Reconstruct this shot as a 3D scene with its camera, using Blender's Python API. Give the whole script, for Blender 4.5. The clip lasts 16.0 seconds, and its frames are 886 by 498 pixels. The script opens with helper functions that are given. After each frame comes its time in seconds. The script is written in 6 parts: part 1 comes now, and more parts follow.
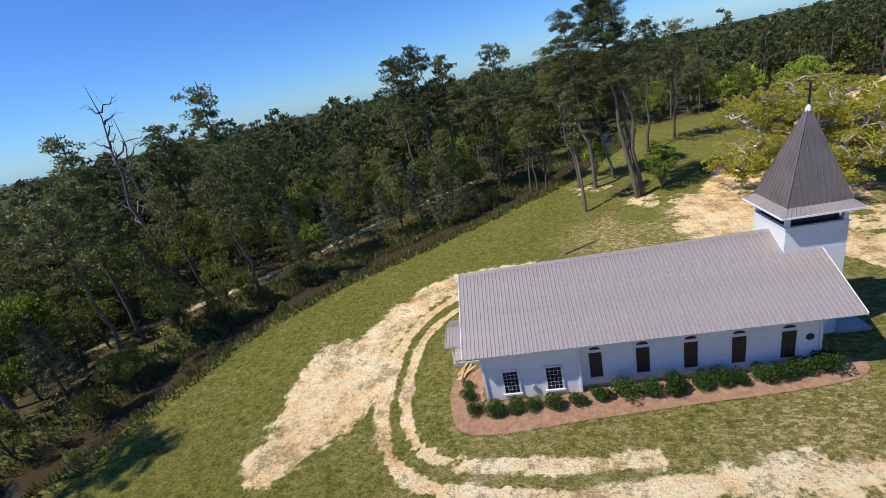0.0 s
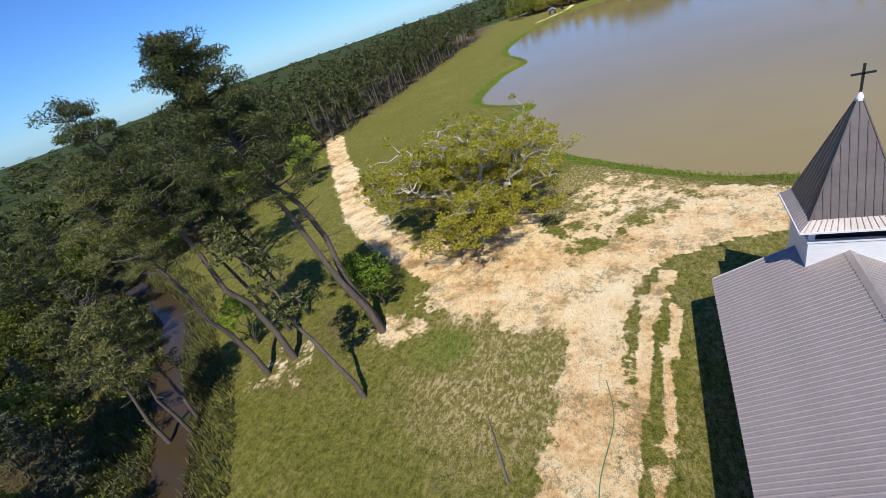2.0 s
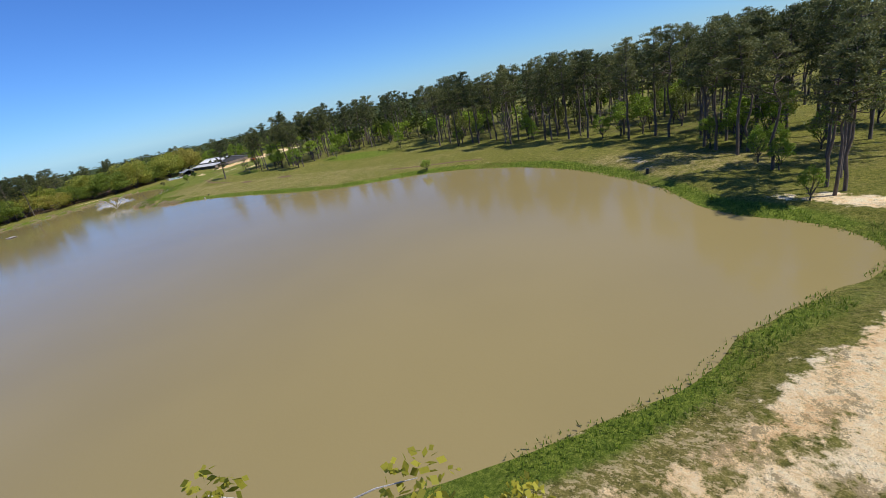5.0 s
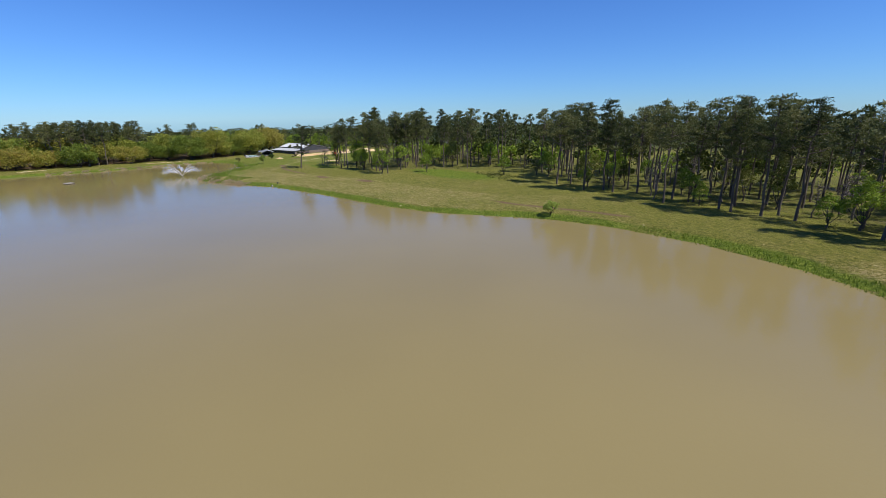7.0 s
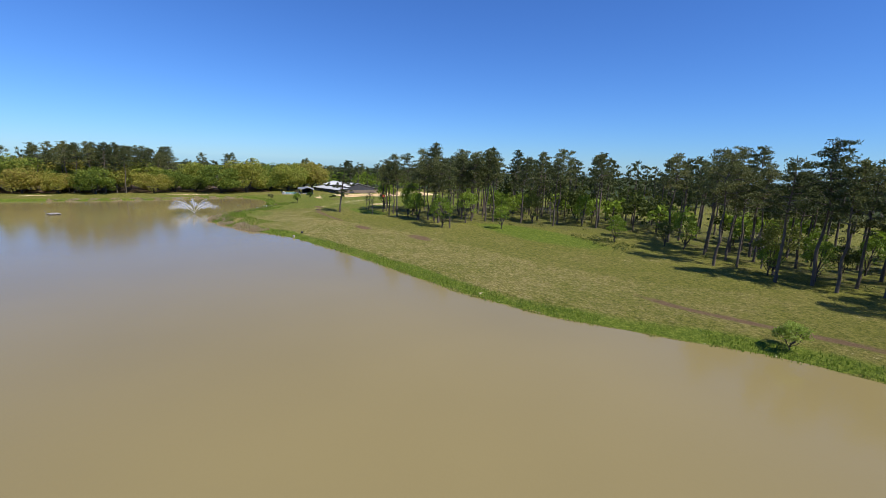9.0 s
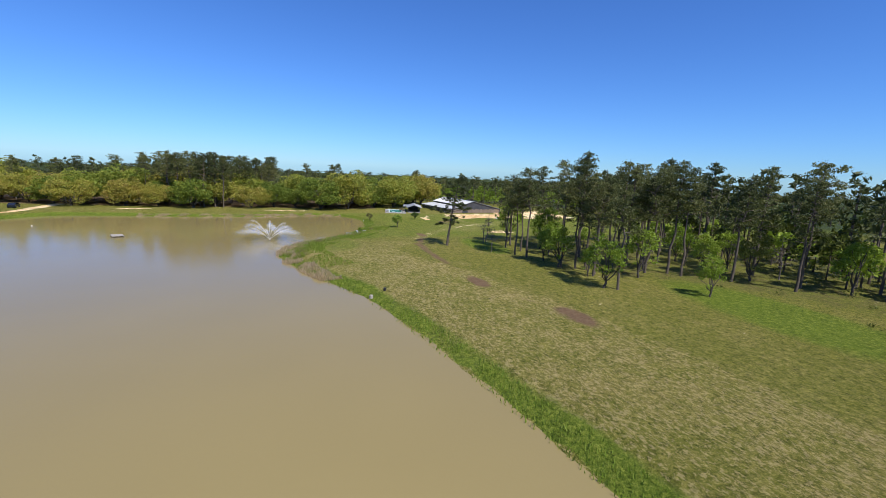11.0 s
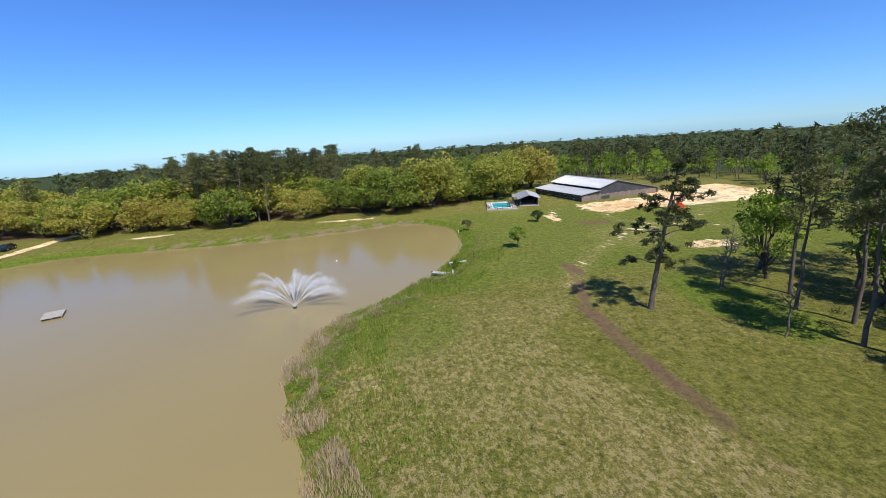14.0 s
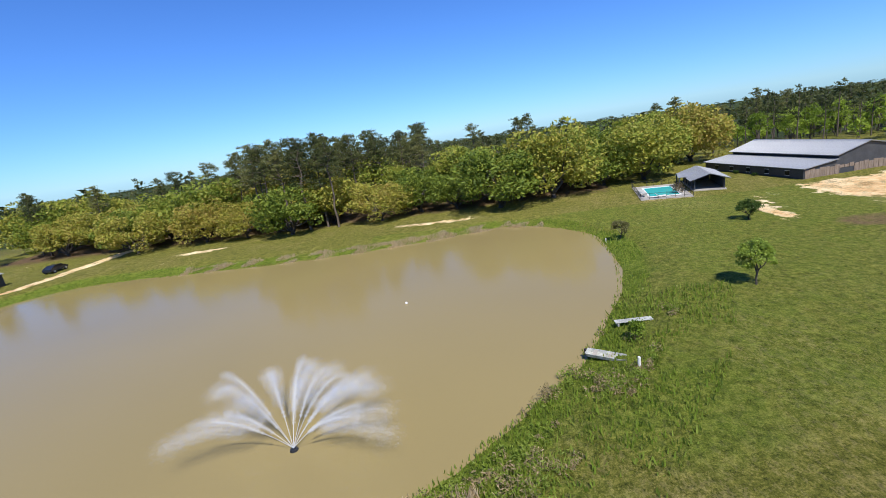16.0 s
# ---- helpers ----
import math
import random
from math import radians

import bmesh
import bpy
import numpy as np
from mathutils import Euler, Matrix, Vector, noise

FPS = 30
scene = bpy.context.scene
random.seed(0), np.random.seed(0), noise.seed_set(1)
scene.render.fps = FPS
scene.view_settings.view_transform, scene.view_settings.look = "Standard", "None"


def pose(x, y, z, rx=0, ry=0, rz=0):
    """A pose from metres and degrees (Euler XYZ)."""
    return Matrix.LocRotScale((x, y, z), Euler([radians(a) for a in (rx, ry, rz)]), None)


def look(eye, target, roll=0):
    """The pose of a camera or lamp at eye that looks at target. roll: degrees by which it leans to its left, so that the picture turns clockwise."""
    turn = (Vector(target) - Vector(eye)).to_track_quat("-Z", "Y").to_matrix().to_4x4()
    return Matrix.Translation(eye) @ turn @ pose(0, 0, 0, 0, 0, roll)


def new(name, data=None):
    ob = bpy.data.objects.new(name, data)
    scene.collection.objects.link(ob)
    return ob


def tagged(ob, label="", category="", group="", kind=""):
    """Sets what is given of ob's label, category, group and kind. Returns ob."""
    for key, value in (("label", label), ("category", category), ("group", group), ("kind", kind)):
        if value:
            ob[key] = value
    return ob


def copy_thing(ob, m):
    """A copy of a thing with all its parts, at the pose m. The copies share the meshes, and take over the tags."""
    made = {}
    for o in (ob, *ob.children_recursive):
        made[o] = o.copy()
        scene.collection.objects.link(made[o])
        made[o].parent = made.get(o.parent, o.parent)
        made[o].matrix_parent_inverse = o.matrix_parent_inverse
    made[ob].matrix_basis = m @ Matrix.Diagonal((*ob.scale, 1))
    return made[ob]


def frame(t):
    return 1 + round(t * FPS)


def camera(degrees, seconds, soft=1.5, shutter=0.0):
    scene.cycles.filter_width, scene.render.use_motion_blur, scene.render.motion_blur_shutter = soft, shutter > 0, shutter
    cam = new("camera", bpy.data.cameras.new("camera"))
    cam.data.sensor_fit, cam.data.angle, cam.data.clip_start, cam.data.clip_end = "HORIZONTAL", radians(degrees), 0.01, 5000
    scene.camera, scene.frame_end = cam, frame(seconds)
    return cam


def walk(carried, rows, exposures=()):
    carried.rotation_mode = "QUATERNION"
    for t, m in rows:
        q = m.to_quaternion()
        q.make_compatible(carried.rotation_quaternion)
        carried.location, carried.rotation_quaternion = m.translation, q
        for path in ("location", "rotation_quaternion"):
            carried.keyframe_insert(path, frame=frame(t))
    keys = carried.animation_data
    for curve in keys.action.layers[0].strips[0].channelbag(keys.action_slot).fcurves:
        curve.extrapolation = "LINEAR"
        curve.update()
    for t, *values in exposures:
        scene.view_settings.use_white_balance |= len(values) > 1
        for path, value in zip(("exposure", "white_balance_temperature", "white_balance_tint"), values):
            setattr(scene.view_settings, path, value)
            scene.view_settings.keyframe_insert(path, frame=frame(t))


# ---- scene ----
# one plan unit in metres: the plan below is laid out in these units, sizes of things are in metres
K = 1.2
cam = camera(90.1, 16.0, soft=0.75)
PATH = [
    (0, 5.38, -26.88, 25.26, 68.33, 11.93, 5.69),
    (0.5, -2.69, -18.03, 26.43, 64.20, 8.79, -11.62),
    (1, -8.17, -6.05, 26.77, 63.33, 5.82, -31.64),
    (1.5, -7.47, 5.94, 27.84, 61.40, 11.13, -50.94),
    (2, -3.98, 16.39, 28.78, 60.38, 16.83, -68.92),
    (2.5, 1.84, 28.90, 27.61, 61.51, 22.29, -89.16),
    (3, 11.92, 35.73, 26.75, 60.69, 29.32, -107.75),
    (3.5, 22.75, 37.93, 26.63, 61.70, 30.33, -120.49),
    (4, 33.80, 38.40, 23.98, 65.07, 23.56, -130.20),
    (4.2, 37.60, 37.47, 23.30, 64.69, 20.49, -133.37),
    (4.7, 46.09, 36.62, 21.68, 67.59, 14.40, -139.20),
    (5.2, 51.85, 34.70, 21.28, 69.93, 9.46, -140.13),
    (5.7, 57.05, 31.88, 21.34, 71.46, 5.59, -138.05),
    (6.3, 65.69, 27.57, 20.90, 72.47, 2.74, -134.06),
    (6.5, 69.46, 25.76, 20.42, 72.68, 2.19, -132.75),
    (7, 78.32, 22.24, 19.58, 73.23, 0.90, -129.61),
    (7.5, 87.25, 18.22, 18.64, 75.22, 0.14, -127.97),
    (8, 96.32, 13.82, 17.91, 77.11, -0.77, -127.53),
    (8.5, 105.69, 8.96, 17.81, 77.01, -1.42, -126.51),
    (9, 115.86, 3.46, 17.42, 78.85, -2.11, -123.49),
    (9.5, 125.31, -1.00, 17.52, 80.43, -5.34, -119.09),
    (10, 134.79, -5.07, 17.74, 81.00, -4.75, -115.11),
    (10.2, 138.12, -6.13, 18.14, 80.60, -3.93, -113.70),
    (10.7, 147.74, -10.05, 18.05, 80.31, -3.08, -110.37),
    (11.2, 157.61, -12.72, 18.81, 79.03, -2.40, -108.14),
    (11.7, 167.32, -14.49, 19.68, 77.58, -1.71, -106.56),
    (12.3, 178.16, -15.93, 19.86, 76.85, -0.72, -104.84),
    (12.5, 181.51, -16.31, 19.83, 77.02, -0.44, -104.51),
    (13, 190.08, -17.39, 19.16, 77.21, 0.58, -102.64),
    (13.5, 198.86, -18.41, 19.07, 76.76, 2.55, -100.82),
    (14, 208.07, -19.38, 19.50, 75.86, 3.58, -98.45),
    (14.5, 216.76, -19.99, 18.87, 75.85, 3.85, -95.81),
    (15, 225.06, -20.34, 18.24, 75.49, 4.28, -93.41),
    (15.5, 233.31, -20.22, 17.74, 74.60, 5.74, -91.05),
    (16, 241.33, -20.11, 16.44, 75.24, 8.16, -85.77),
]

walk(cam, [(t, pose(x, y, z, rx, ry, rz)) for t, x, y, z, rx, ry, rz in PATH], exposures=[(0.0, 0.14), (4.0, 0.1), (6.5, 0.02), (10.0, 0.14), (12.5, 0.24), (16.0, 0.31)])

# ---- world, sun, exposure ----
SUN_ELEV, SUN_AZ = radians(54.5), radians(201)   # the sun stands to the south-west of the chapel
world = bpy.data.worlds.new("sky")
scene.world = world
world.use_nodes = True
wn = world.node_tree.nodes
sky = wn.new("ShaderNodeTexSky")
sky.sky_type = "NISHITA"
sky.sun_disc = False
sky.sun_elevation = SUN_ELEV
sky.sun_rotation = radians(90) - SUN_AZ
sky.altitude = 60
sky.air_density, sky.dust_density, sky.ozone_density = 1.0, 0.0, 2.0
tint = wn.new("ShaderNodeMix")
tint.data_type, tint.blend_type = "RGBA", "MULTIPLY"
tint.inputs[0].default_value = 1.0
tint.inputs[7].default_value = (0.42, 0.77, 1.43, 1)
wn["Background"].inputs["Strength"].default_value = 0.092
world.node_tree.links.new(sky.outputs["Color"], tint.inputs[6])
world.node_tree.links.new(tint.outputs[2], wn["Background"].inputs["Color"])
sun = new("sun", bpy.data.lights.new("sun", "SUN"))
sun.data.energy, sun.data.angle, sun.data.color = 4.8, radians(0.53), (1.0, 0.955, 0.88)
to_sun = Vector((math.cos(SUN_ELEV) * math.cos(SUN_AZ), math.cos(SUN_ELEV) * math.sin(SUN_AZ), math.sin(SUN_ELEV)))
sun.matrix_world = look((0, 0, 120), Vector((0, 0, 120)) - to_sun)


# ---- materials ----
def material(name, rough=0.7, metal=0.0):
    m = bpy.data.materials.new(name)
    m.use_nodes = True
    b = m.node_tree.nodes["Principled BSDF"]
    b.inputs["Roughness"].default_value = rough
    b.inputs["Metallic"].default_value = metal
    return m, m.node_tree.nodes, m.node_tree.links, b


def coords(n, l, scale=(1, 1, 1), world_space=False):
    mp = n.new("ShaderNodeMapping")
    mp.inputs["Scale"].default_value = scale
    if world_space:
        g = n.new("ShaderNodeNewGeometry")
        l.new(g.outputs["Position"], mp.inputs["Vector"])
    else:
        t = n.new("ShaderNodeTexCoord")
        l.new(t.outputs["Object"], mp.inputs["Vector"])
    return mp.outputs["Vector"]


def noise_tex(n, l, vec, scale, detail=4, rough=0.6):
    t = n.new("ShaderNodeTexNoise")
    t.inputs["Scale"].default_value = scale
    t.inputs["Detail"].default_value = detail
    t.inputs["Roughness"].default_value = rough
    l.new(vec, t.inputs["Vector"])
    return t.outputs["Fac"]


def ramp(n, l, fac, stops):
    r = n.new("ShaderNodeValToRGB")
    while len(r.color_ramp.elements) < len(stops):
        r.color_ramp.elements.new(0.5)
    for e, (p, c) in zip(r.color_ramp.elements, stops):
        e.position = p
        e.color = (*c, 1) if len(c) == 3 else c
    l.new(fac, r.inputs["Fac"])
    return r.outputs["Color"]


def mix(n, l, fac, a, b, mode="MIX"):
    m = n.new("ShaderNodeMix")
    m.data_type, m.blend_type = "RGBA", mode
    for socket, v in ((m.inputs[0], fac), (m.inputs[6], a), (m.inputs[7], b)):
        if isinstance(v, (int, float)):
            socket.default_value = v
        elif isinstance(v, tuple):
            socket.default_value = (*v, 1)
        else:
            l.new(v, socket)
    return m.outputs[2]


def maths(n, l, op, a, b=0.0, c=0.0):
    m = n.new("ShaderNodeMath")
    m.operation = op
    for i, v in enumerate((a, b, c)):
        if isinstance(v, (int, float)):
            m.inputs[i].default_value = v
        else:
            l.new(v, m.inputs[i])
    return m.outputs[0]


def relief(n, l, b, height, strength, distance):
    bu = n.new("ShaderNodeBump")
    bu.inputs["Strength"].default_value = strength
    bu.inputs["Distance"].default_value = distance
    l.new(height, bu.inputs["Height"])
    l.new(bu.outputs["Normal"], b.inputs["Normal"])


def plain(name, dark, light, rough=0.7, scale=3.0, metal=0.0, bump=0.0, stretch=(1, 1, 1), fine=6.0):
    """Two tones mixed at two scales, with a little relief."""
    m, n, l, b = material(name, rough, metal)
    v = coords(n, l, stretch)
    big, small = noise_tex(n, l, v, scale, 5), noise_tex(n, l, v, scale * fine, 4, 0.7)
    both = maths(n, l, "MULTIPLY_ADD", small, 0.5, maths(n, l, "MULTIPLY", big, 0.5))
    l.new(ramp(n, l, both, [(0.36, dark), (0.64, light)]), b.inputs["Base Color"])
    if bump:
        relief(n, l, b, small, bump, 0.03)
    return m


def foliage(name, stops, gloss=0.55, through_light=0.35):
    """Leaves: each leaf its own tone, each tree its own cast, some light let through."""
    m, n, l, b = material(name, gloss)
    g = n.new("ShaderNodeNewGeometry")
    o = n.new("ShaderNodeObjectInfo")
    big = noise_tex(n, l, coords(n, l, world_space=True), 0.35, 3)
    f = maths(n, l, "MULTIPLY", g.outputs["Random Per Island"], 0.3)
    f = maths(n, l, "MULTIPLY_ADD", o.outputs["Random"], 0.46, f)
    f = maths(n, l, "MULTIPLY_ADD", big, 0.5, maths(n, l, "ADD", f, -0.1))
    c = ramp(n, l, f, stops)
    l.new(c, b.inputs["Base Color"])
    b.inputs["Specular IOR Level"].default_value = 0.25
    t = n.new("ShaderNodeBsdfTranslucent")
    l.new(c, t.inputs["Color"])
    s = n.new("ShaderNodeMixShader")
    s.inputs["Fac"].default_value = through_light
    l.new(b.outputs["BSDF"], s.inputs[1])
    l.new(t.outputs["BSDF"], s.inputs[2])
    l.new(s.outputs["Shader"], n["Material Output"].inputs["Surface"])
    return m


NEEDLES = foliage("pine_needles", [(0.15, (0.035, 0.05, 0.018)), (0.5, (0.115, 0.13, 0.04)), (0.9, (0.24, 0.235, 0.08))])
OAK_LEAVES = foliage("oak_leaves", [(0.12, (0.27, 0.255, 0.028)), (0.45, (0.49, 0.45, 0.055)), (0.85, (0.66, 0.59, 0.13))], through_light=0.5)
SAPLING_LEAVES = foliage("sapling_leaves", [(0.15, (0.2, 0.28, 0.04)), (0.5, (0.33, 0.42, 0.07)), (0.9, (0.46, 0.52, 0.13))], through_light=0.45)
ROW_LEAVES = foliage("row_oak_leaves", [(0.12, (0.09, 0.14, 0.02)), (0.4, (0.2, 0.26, 0.035)), (0.62, (0.36, 0.36, 0.055)), (0.85, (0.39, 0.31, 0.07)), (0.98, (0.4, 0.27, 0.09))])
GREEN_LEAVES = foliage("green_leaves", [(0.15, (0.09, 0.15, 0.016)), (0.5, (0.21, 0.3, 0.03)), (0.9, (0.36, 0.45, 0.06))])
WOOD_LEAVES = foliage("woodland_leaves", [(0.15, (0.04, 0.06, 0.015)), (0.5, (0.13, 0.155, 0.028)), (0.9, (0.28, 0.28, 0.06))])
FEATHER = foliage("cedar_feathers", [(0.15, (0.07, 0.082, 0.045)), (0.5, (0.13, 0.145, 0.08)), (0.9, (0.21, 0.22, 0.13))])
DRY_LEAVES = foliage("dry_leaves", [(0.15, (0.09, 0.065, 0.03)), (0.5, (0.17, 0.13, 0.065)), (0.9, (0.27, 0.22, 0.13))])
HEDGE_LEAVES = foliage("hedge_leaves", [(0.15, (0.02, 0.045, 0.008)), (0.5, (0.045, 0.09, 0.014)), (0.9, (0.09, 0.14, 0.03))])
GRASS_BLADES = foliage("grass_blades", [(0.15, (0.07, 0.12, 0.012)), (0.5, (0.16, 0.24, 0.024)), (0.9, (0.28, 0.33, 0.06))])
REEDS = foliage("dry_reeds", [(0.12, (0.1, 0.12, 0.03)), (0.35, (0.27, 0.22, 0.1)), (0.6, (0.42, 0.32, 0.18)), (0.9, (0.58, 0.46, 0.3))])
CREEK_WEEDS = foliage("creek_weeds", [(0.15, (0.06, 0.075, 0.02)), (0.5, (0.15, 0.155, 0.05)), (0.9, (0.3, 0.25, 0.11))])
PINE_BARK = plain("pine_bark", (0.07, 0.052, 0.04), (0.17, 0.135, 0.105), 0.9, 2.5, bump=0.6, stretch=(1, 1, 0.25))
OAK_BARK = plain("oak_bark", (0.2, 0.18, 0.16), (0.62, 0.58, 0.53), 0.9, 1.5, bump=0.6)
DARK_BARK = plain("dark_bark", (0.04, 0.033, 0.026), (0.12, 0.1, 0.08), 0.9, 2.0, bump=0.5)
DEAD_WOOD = plain("dead_wood", (0.09, 0.07, 0.06), (0.2, 0.17, 0.15), 0.9, 2.0, bump=0.4, stretch=(1, 1, 0.2))


def ground_material():
    m, n, l, b = material("ground", 0.95)
    v = coords(n, l, world_space=True)
    att = {}
    for a in ("sand", "soil", "lush", "litter", "dry", "canopy"):
        node = n.new("ShaderNodeAttribute")
        node.attribute_name = a
        att[a] = node.outputs["Fac"]
    n1, n2 = noise_tex(n, l, v, 0.07, 5), noise_tex(n, l, v, 0.5, 6, 0.72)
    n3, n4 = noise_tex(n, l, v, 2.6, 6, 0.8), noise_tex(n, l, v, 11.0, 4, 0.75)
    vs = coords(n, l, (0.75, 1.3, 1.0), world_space=True)
    mown, clump = noise_tex(n, l, vs, 2.6, 3, 0.75), noise_tex(n, l, v, 1.1, 5, 0.8)
    blades = maths(n, l, "MULTIPLY_ADD", n4, 0.34, maths(n, l, "MULTIPLY_ADD", clump, 0.26, maths(n, l, "MULTIPLY", n3, 0.4)))
    green = ramp(n, l, blades, [(0.39, (0.032, 0.042, 0.007)), (0.495, (0.148, 0.153, 0.024)), (0.59, (0.31, 0.275, 0.066))])
    straw = ramp(n, l, blades, [(0.39, (0.075, 0.07, 0.018)), (0.5, (0.22, 0.19, 0.05)), (0.59, (0.44, 0.35, 0.13))])
    lush = ramp(n, l, blades, [(0.39, (0.03, 0.055, 0.006)), (0.495, (0.122, 0.168, 0.018)), (0.595, (0.27, 0.3, 0.05))])
    patch = ramp(n, l, maths(n, l, "MULTIPLY_ADD", n3, 0.35, maths(n, l, "MULTIPLY_ADD", n2, 0.6, maths(n, l, "MULTIPLY_ADD", n1, 0.6, maths(n, l, "MULTIPLY", att["dry"], 0.35)))), [(0.76, (0, 0, 0)), (1.0, (0.9, 0.9, 0.9))])
    c = mix(n, l, patch, green, straw)
    # pale wisps of cut dead grass
    fleck = ramp(n, l, maths(n, l, "MULTIPLY_ADD", n2, 0.3, maths(n, l, "MULTIPLY_ADD", n4, 0.35, mown)), [(0.845, (0, 0, 0)), (0.9, (0.85, 0.85, 0.85))])
    fleck = maths(n, l, "MULTIPLY", fleck, maths(n, l, "MULTIPLY_ADD", att["dry"], 1.3, 0.12))
    c = mix(n, l, fleck, c, (0.54, 0.42, 0.21))
    lf = ramp(n, l, maths(n, l, "MULTIPLY_ADD", n3, 0.35, maths(n, l, "MULTIPLY_ADD", n2, 0.7, maths(n, l, "ADD", att["lush"], -0.55))), [(0.3, (0, 0, 0)), (0.62, (1, 1, 1))])
    c = mix(n, l, lf, c, lush)
    litter = ramp(n, l, blades, [(0.34, (0.05, 0.034, 0.018)), (0.52, (0.15, 0.095, 0.055)), (0.68, (0.29, 0.2, 0.125))])
    tf = ramp(n, l, maths(n, l, "MULTIPLY_ADD", n3, 0.4, maths(n, l, "MULTIPLY_ADD", n2, 0.8, maths(n, l, "ADD", att["litter"], -0.6))), [(0.35, (0, 0, 0)), (0.75, (1, 1, 1))])
    c = mix(n, l, tf, c, litter)
    sand = ramp(n, l, maths(n, l, "MULTIPLY_ADD", n3, 0.3, maths(n, l, "MULTIPLY_ADD", n2, 0.4, maths(n, l, "MULTIPLY", n1, 0.3))), [(0.38, (0.5, 0.24, 0.09)), (0.44, (0.76, 0.47, 0.21)), (0.5, (0.92, 0.68, 0.36)), (0.58, (0.97, 0.82, 0.53))])
    sf = ramp(n, l, maths(n, l, "MULTIPLY_ADD", n1, 0.8, maths(n, l, "MULTIPLY_ADD", n3, 0.5, maths(n, l, "MULTIPLY_ADD", n2, 1.8, maths(n, l, "ADD", att["sand"], -1.53)))), [(0.4, (0, 0, 0)), (0.54, (1, 1, 1))])
    # thin dead grass that mottles the sand in ragged patches
    tufts = ramp(n, l, maths(n, l, "MULTIPLY_ADD", n4, 0.25, maths(n, l, "MULTIPLY_ADD", n3, 0.35, maths(n, l, "MULTIPLY", noise_tex(n, l, v, 0.3, 8, 0.75), 0.5))), [(0.565, (0, 0, 0)), (0.6, (0.75, 0.75, 0.75))])
    sand = mix(n, l, tufts, sand, (0.27, 0.19, 0.08))
    c = mix(n, l, sf, c, sand)
    soil = ramp(n, l, blades, [(0.34, (0.1, 0.06, 0.033)), (0.68, (0.29, 0.19, 0.11))])
    of = ramp(n, l, maths(n, l, "MULTIPLY_ADD", n3, 0.4, maths(n, l, "MULTIPLY_ADD", n2, 0.6, maths(n, l, "ADD", att["soil"], -0.55))), [(0.35, (0, 0, 0)), (0.65, (1, 1, 1))])
    c = mix(n, l, of, c, soil)
    # dark green painted in for closed, shaded woods where the trees stand thin
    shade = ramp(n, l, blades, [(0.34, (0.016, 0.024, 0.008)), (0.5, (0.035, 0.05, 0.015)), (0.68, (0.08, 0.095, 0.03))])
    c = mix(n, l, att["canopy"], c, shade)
    l.new(c, b.inputs["Base Color"])
    b.inputs["Specular IOR Level"].default_value = 0.1
    relief(n, l, b, maths(n, l, "MULTIPLY_ADD", n3, 0.8, maths(n, l, "MULTIPLY_ADD", clump, 0.6, n2)), 1.0, 0.4)
    return m


def water_material(name, tone, rough=0.06):
    m, n, l, b = material(name, rough)
    v = coords(n, l, world_space=True)
    l.new(ramp(n, l, noise_tex(n, l, v, 0.02, 3), [(0.35, tone), (0.7, tuple(c * 1.12 for c in tone))]), b.inputs["Base Color"])
    b.inputs["IOR"].default_value = 1.33
    relief(n, l, b, maths(n, l, "MULTIPLY_ADD", noise_tex(n, l, v, 0.6, 4), 0.7, noise_tex(n, l, v, 3.0, 3)), 0.12, 0.08)
    return m


GROUND = ground_material()
POND_WATER = water_material("pond_water", (0.25, 0.196, 0.08))
CREEK_WATER = water_material("creek_water", (0.05, 0.035, 0.018))


# ---- building blocks ----
def thing(name, label, category, m=None, group="", kind=""):
    ob = tagged(new(name), label, category, group, kind)
    ob.empty_display_size = 0.3
    if m is not None:
        ob.matrix_basis = m
    return ob


def part(name, shape, mat, parent, label="", smooth=False):
    """Links a bmesh or a mesh as one object under parent."""
    if isinstance(shape, bmesh.types.BMesh):
        me = bpy.data.meshes.new(name)
        bmesh.ops.recalc_face_normals(shape, faces=shape.faces)
        shape.to_mesh(me)
        shape.free()
    else:
        me = shape
    if not me.materials:
        me.materials.append(mat)
    if smooth:
        me.polygons.foreach_set("use_smooth", [True] * len(me.polygons))
    ob = new(name, me)
    ob.parent = parent
    if label:
        ob["label"] = label
    return ob


def solo(name, shape, mat, label, category, group="", kind="", smooth=False):
    return tagged(part(name, shape, mat, None, label, smooth), label, category, group, kind)


def box(bm, x0, x1, y0, y1, z0, z1, bevel=0.0):
    r = bmesh.ops.create_cube(bm, size=1, matrix=Matrix.Translation(((x0 + x1) / 2, (y0 + y1) / 2, (z0 + z1) / 2)) @ Matrix.Diagonal((x1 - x0, y1 - y0, z1 - z0, 1)))
    if bevel:
        es = {e for v in r["verts"] for e in v.link_edges}
        bmesh.ops.bevel(bm, geom=list(es), offset=bevel, segments=1, affect="EDGES")
    return bm


def boxed(*a, **k):
    return box(bmesh.new(), *a, **k)


def slab(bm, pts, thick):
    """A plate over the polygon pts (3D points), thickened downwards along z."""
    top = [bm.verts.new(p) for p in pts]
    low = [bm.verts.new((p[0], p[1], p[2] - thick)) for p in pts]
    bm.faces.new(top)
    bm.faces.new(low[::-1])
    for i in range(len(pts)):
        j = (i + 1) % len(pts)
        bm.faces.new((top[i], low[i], low[j], top[j]))
    return bm


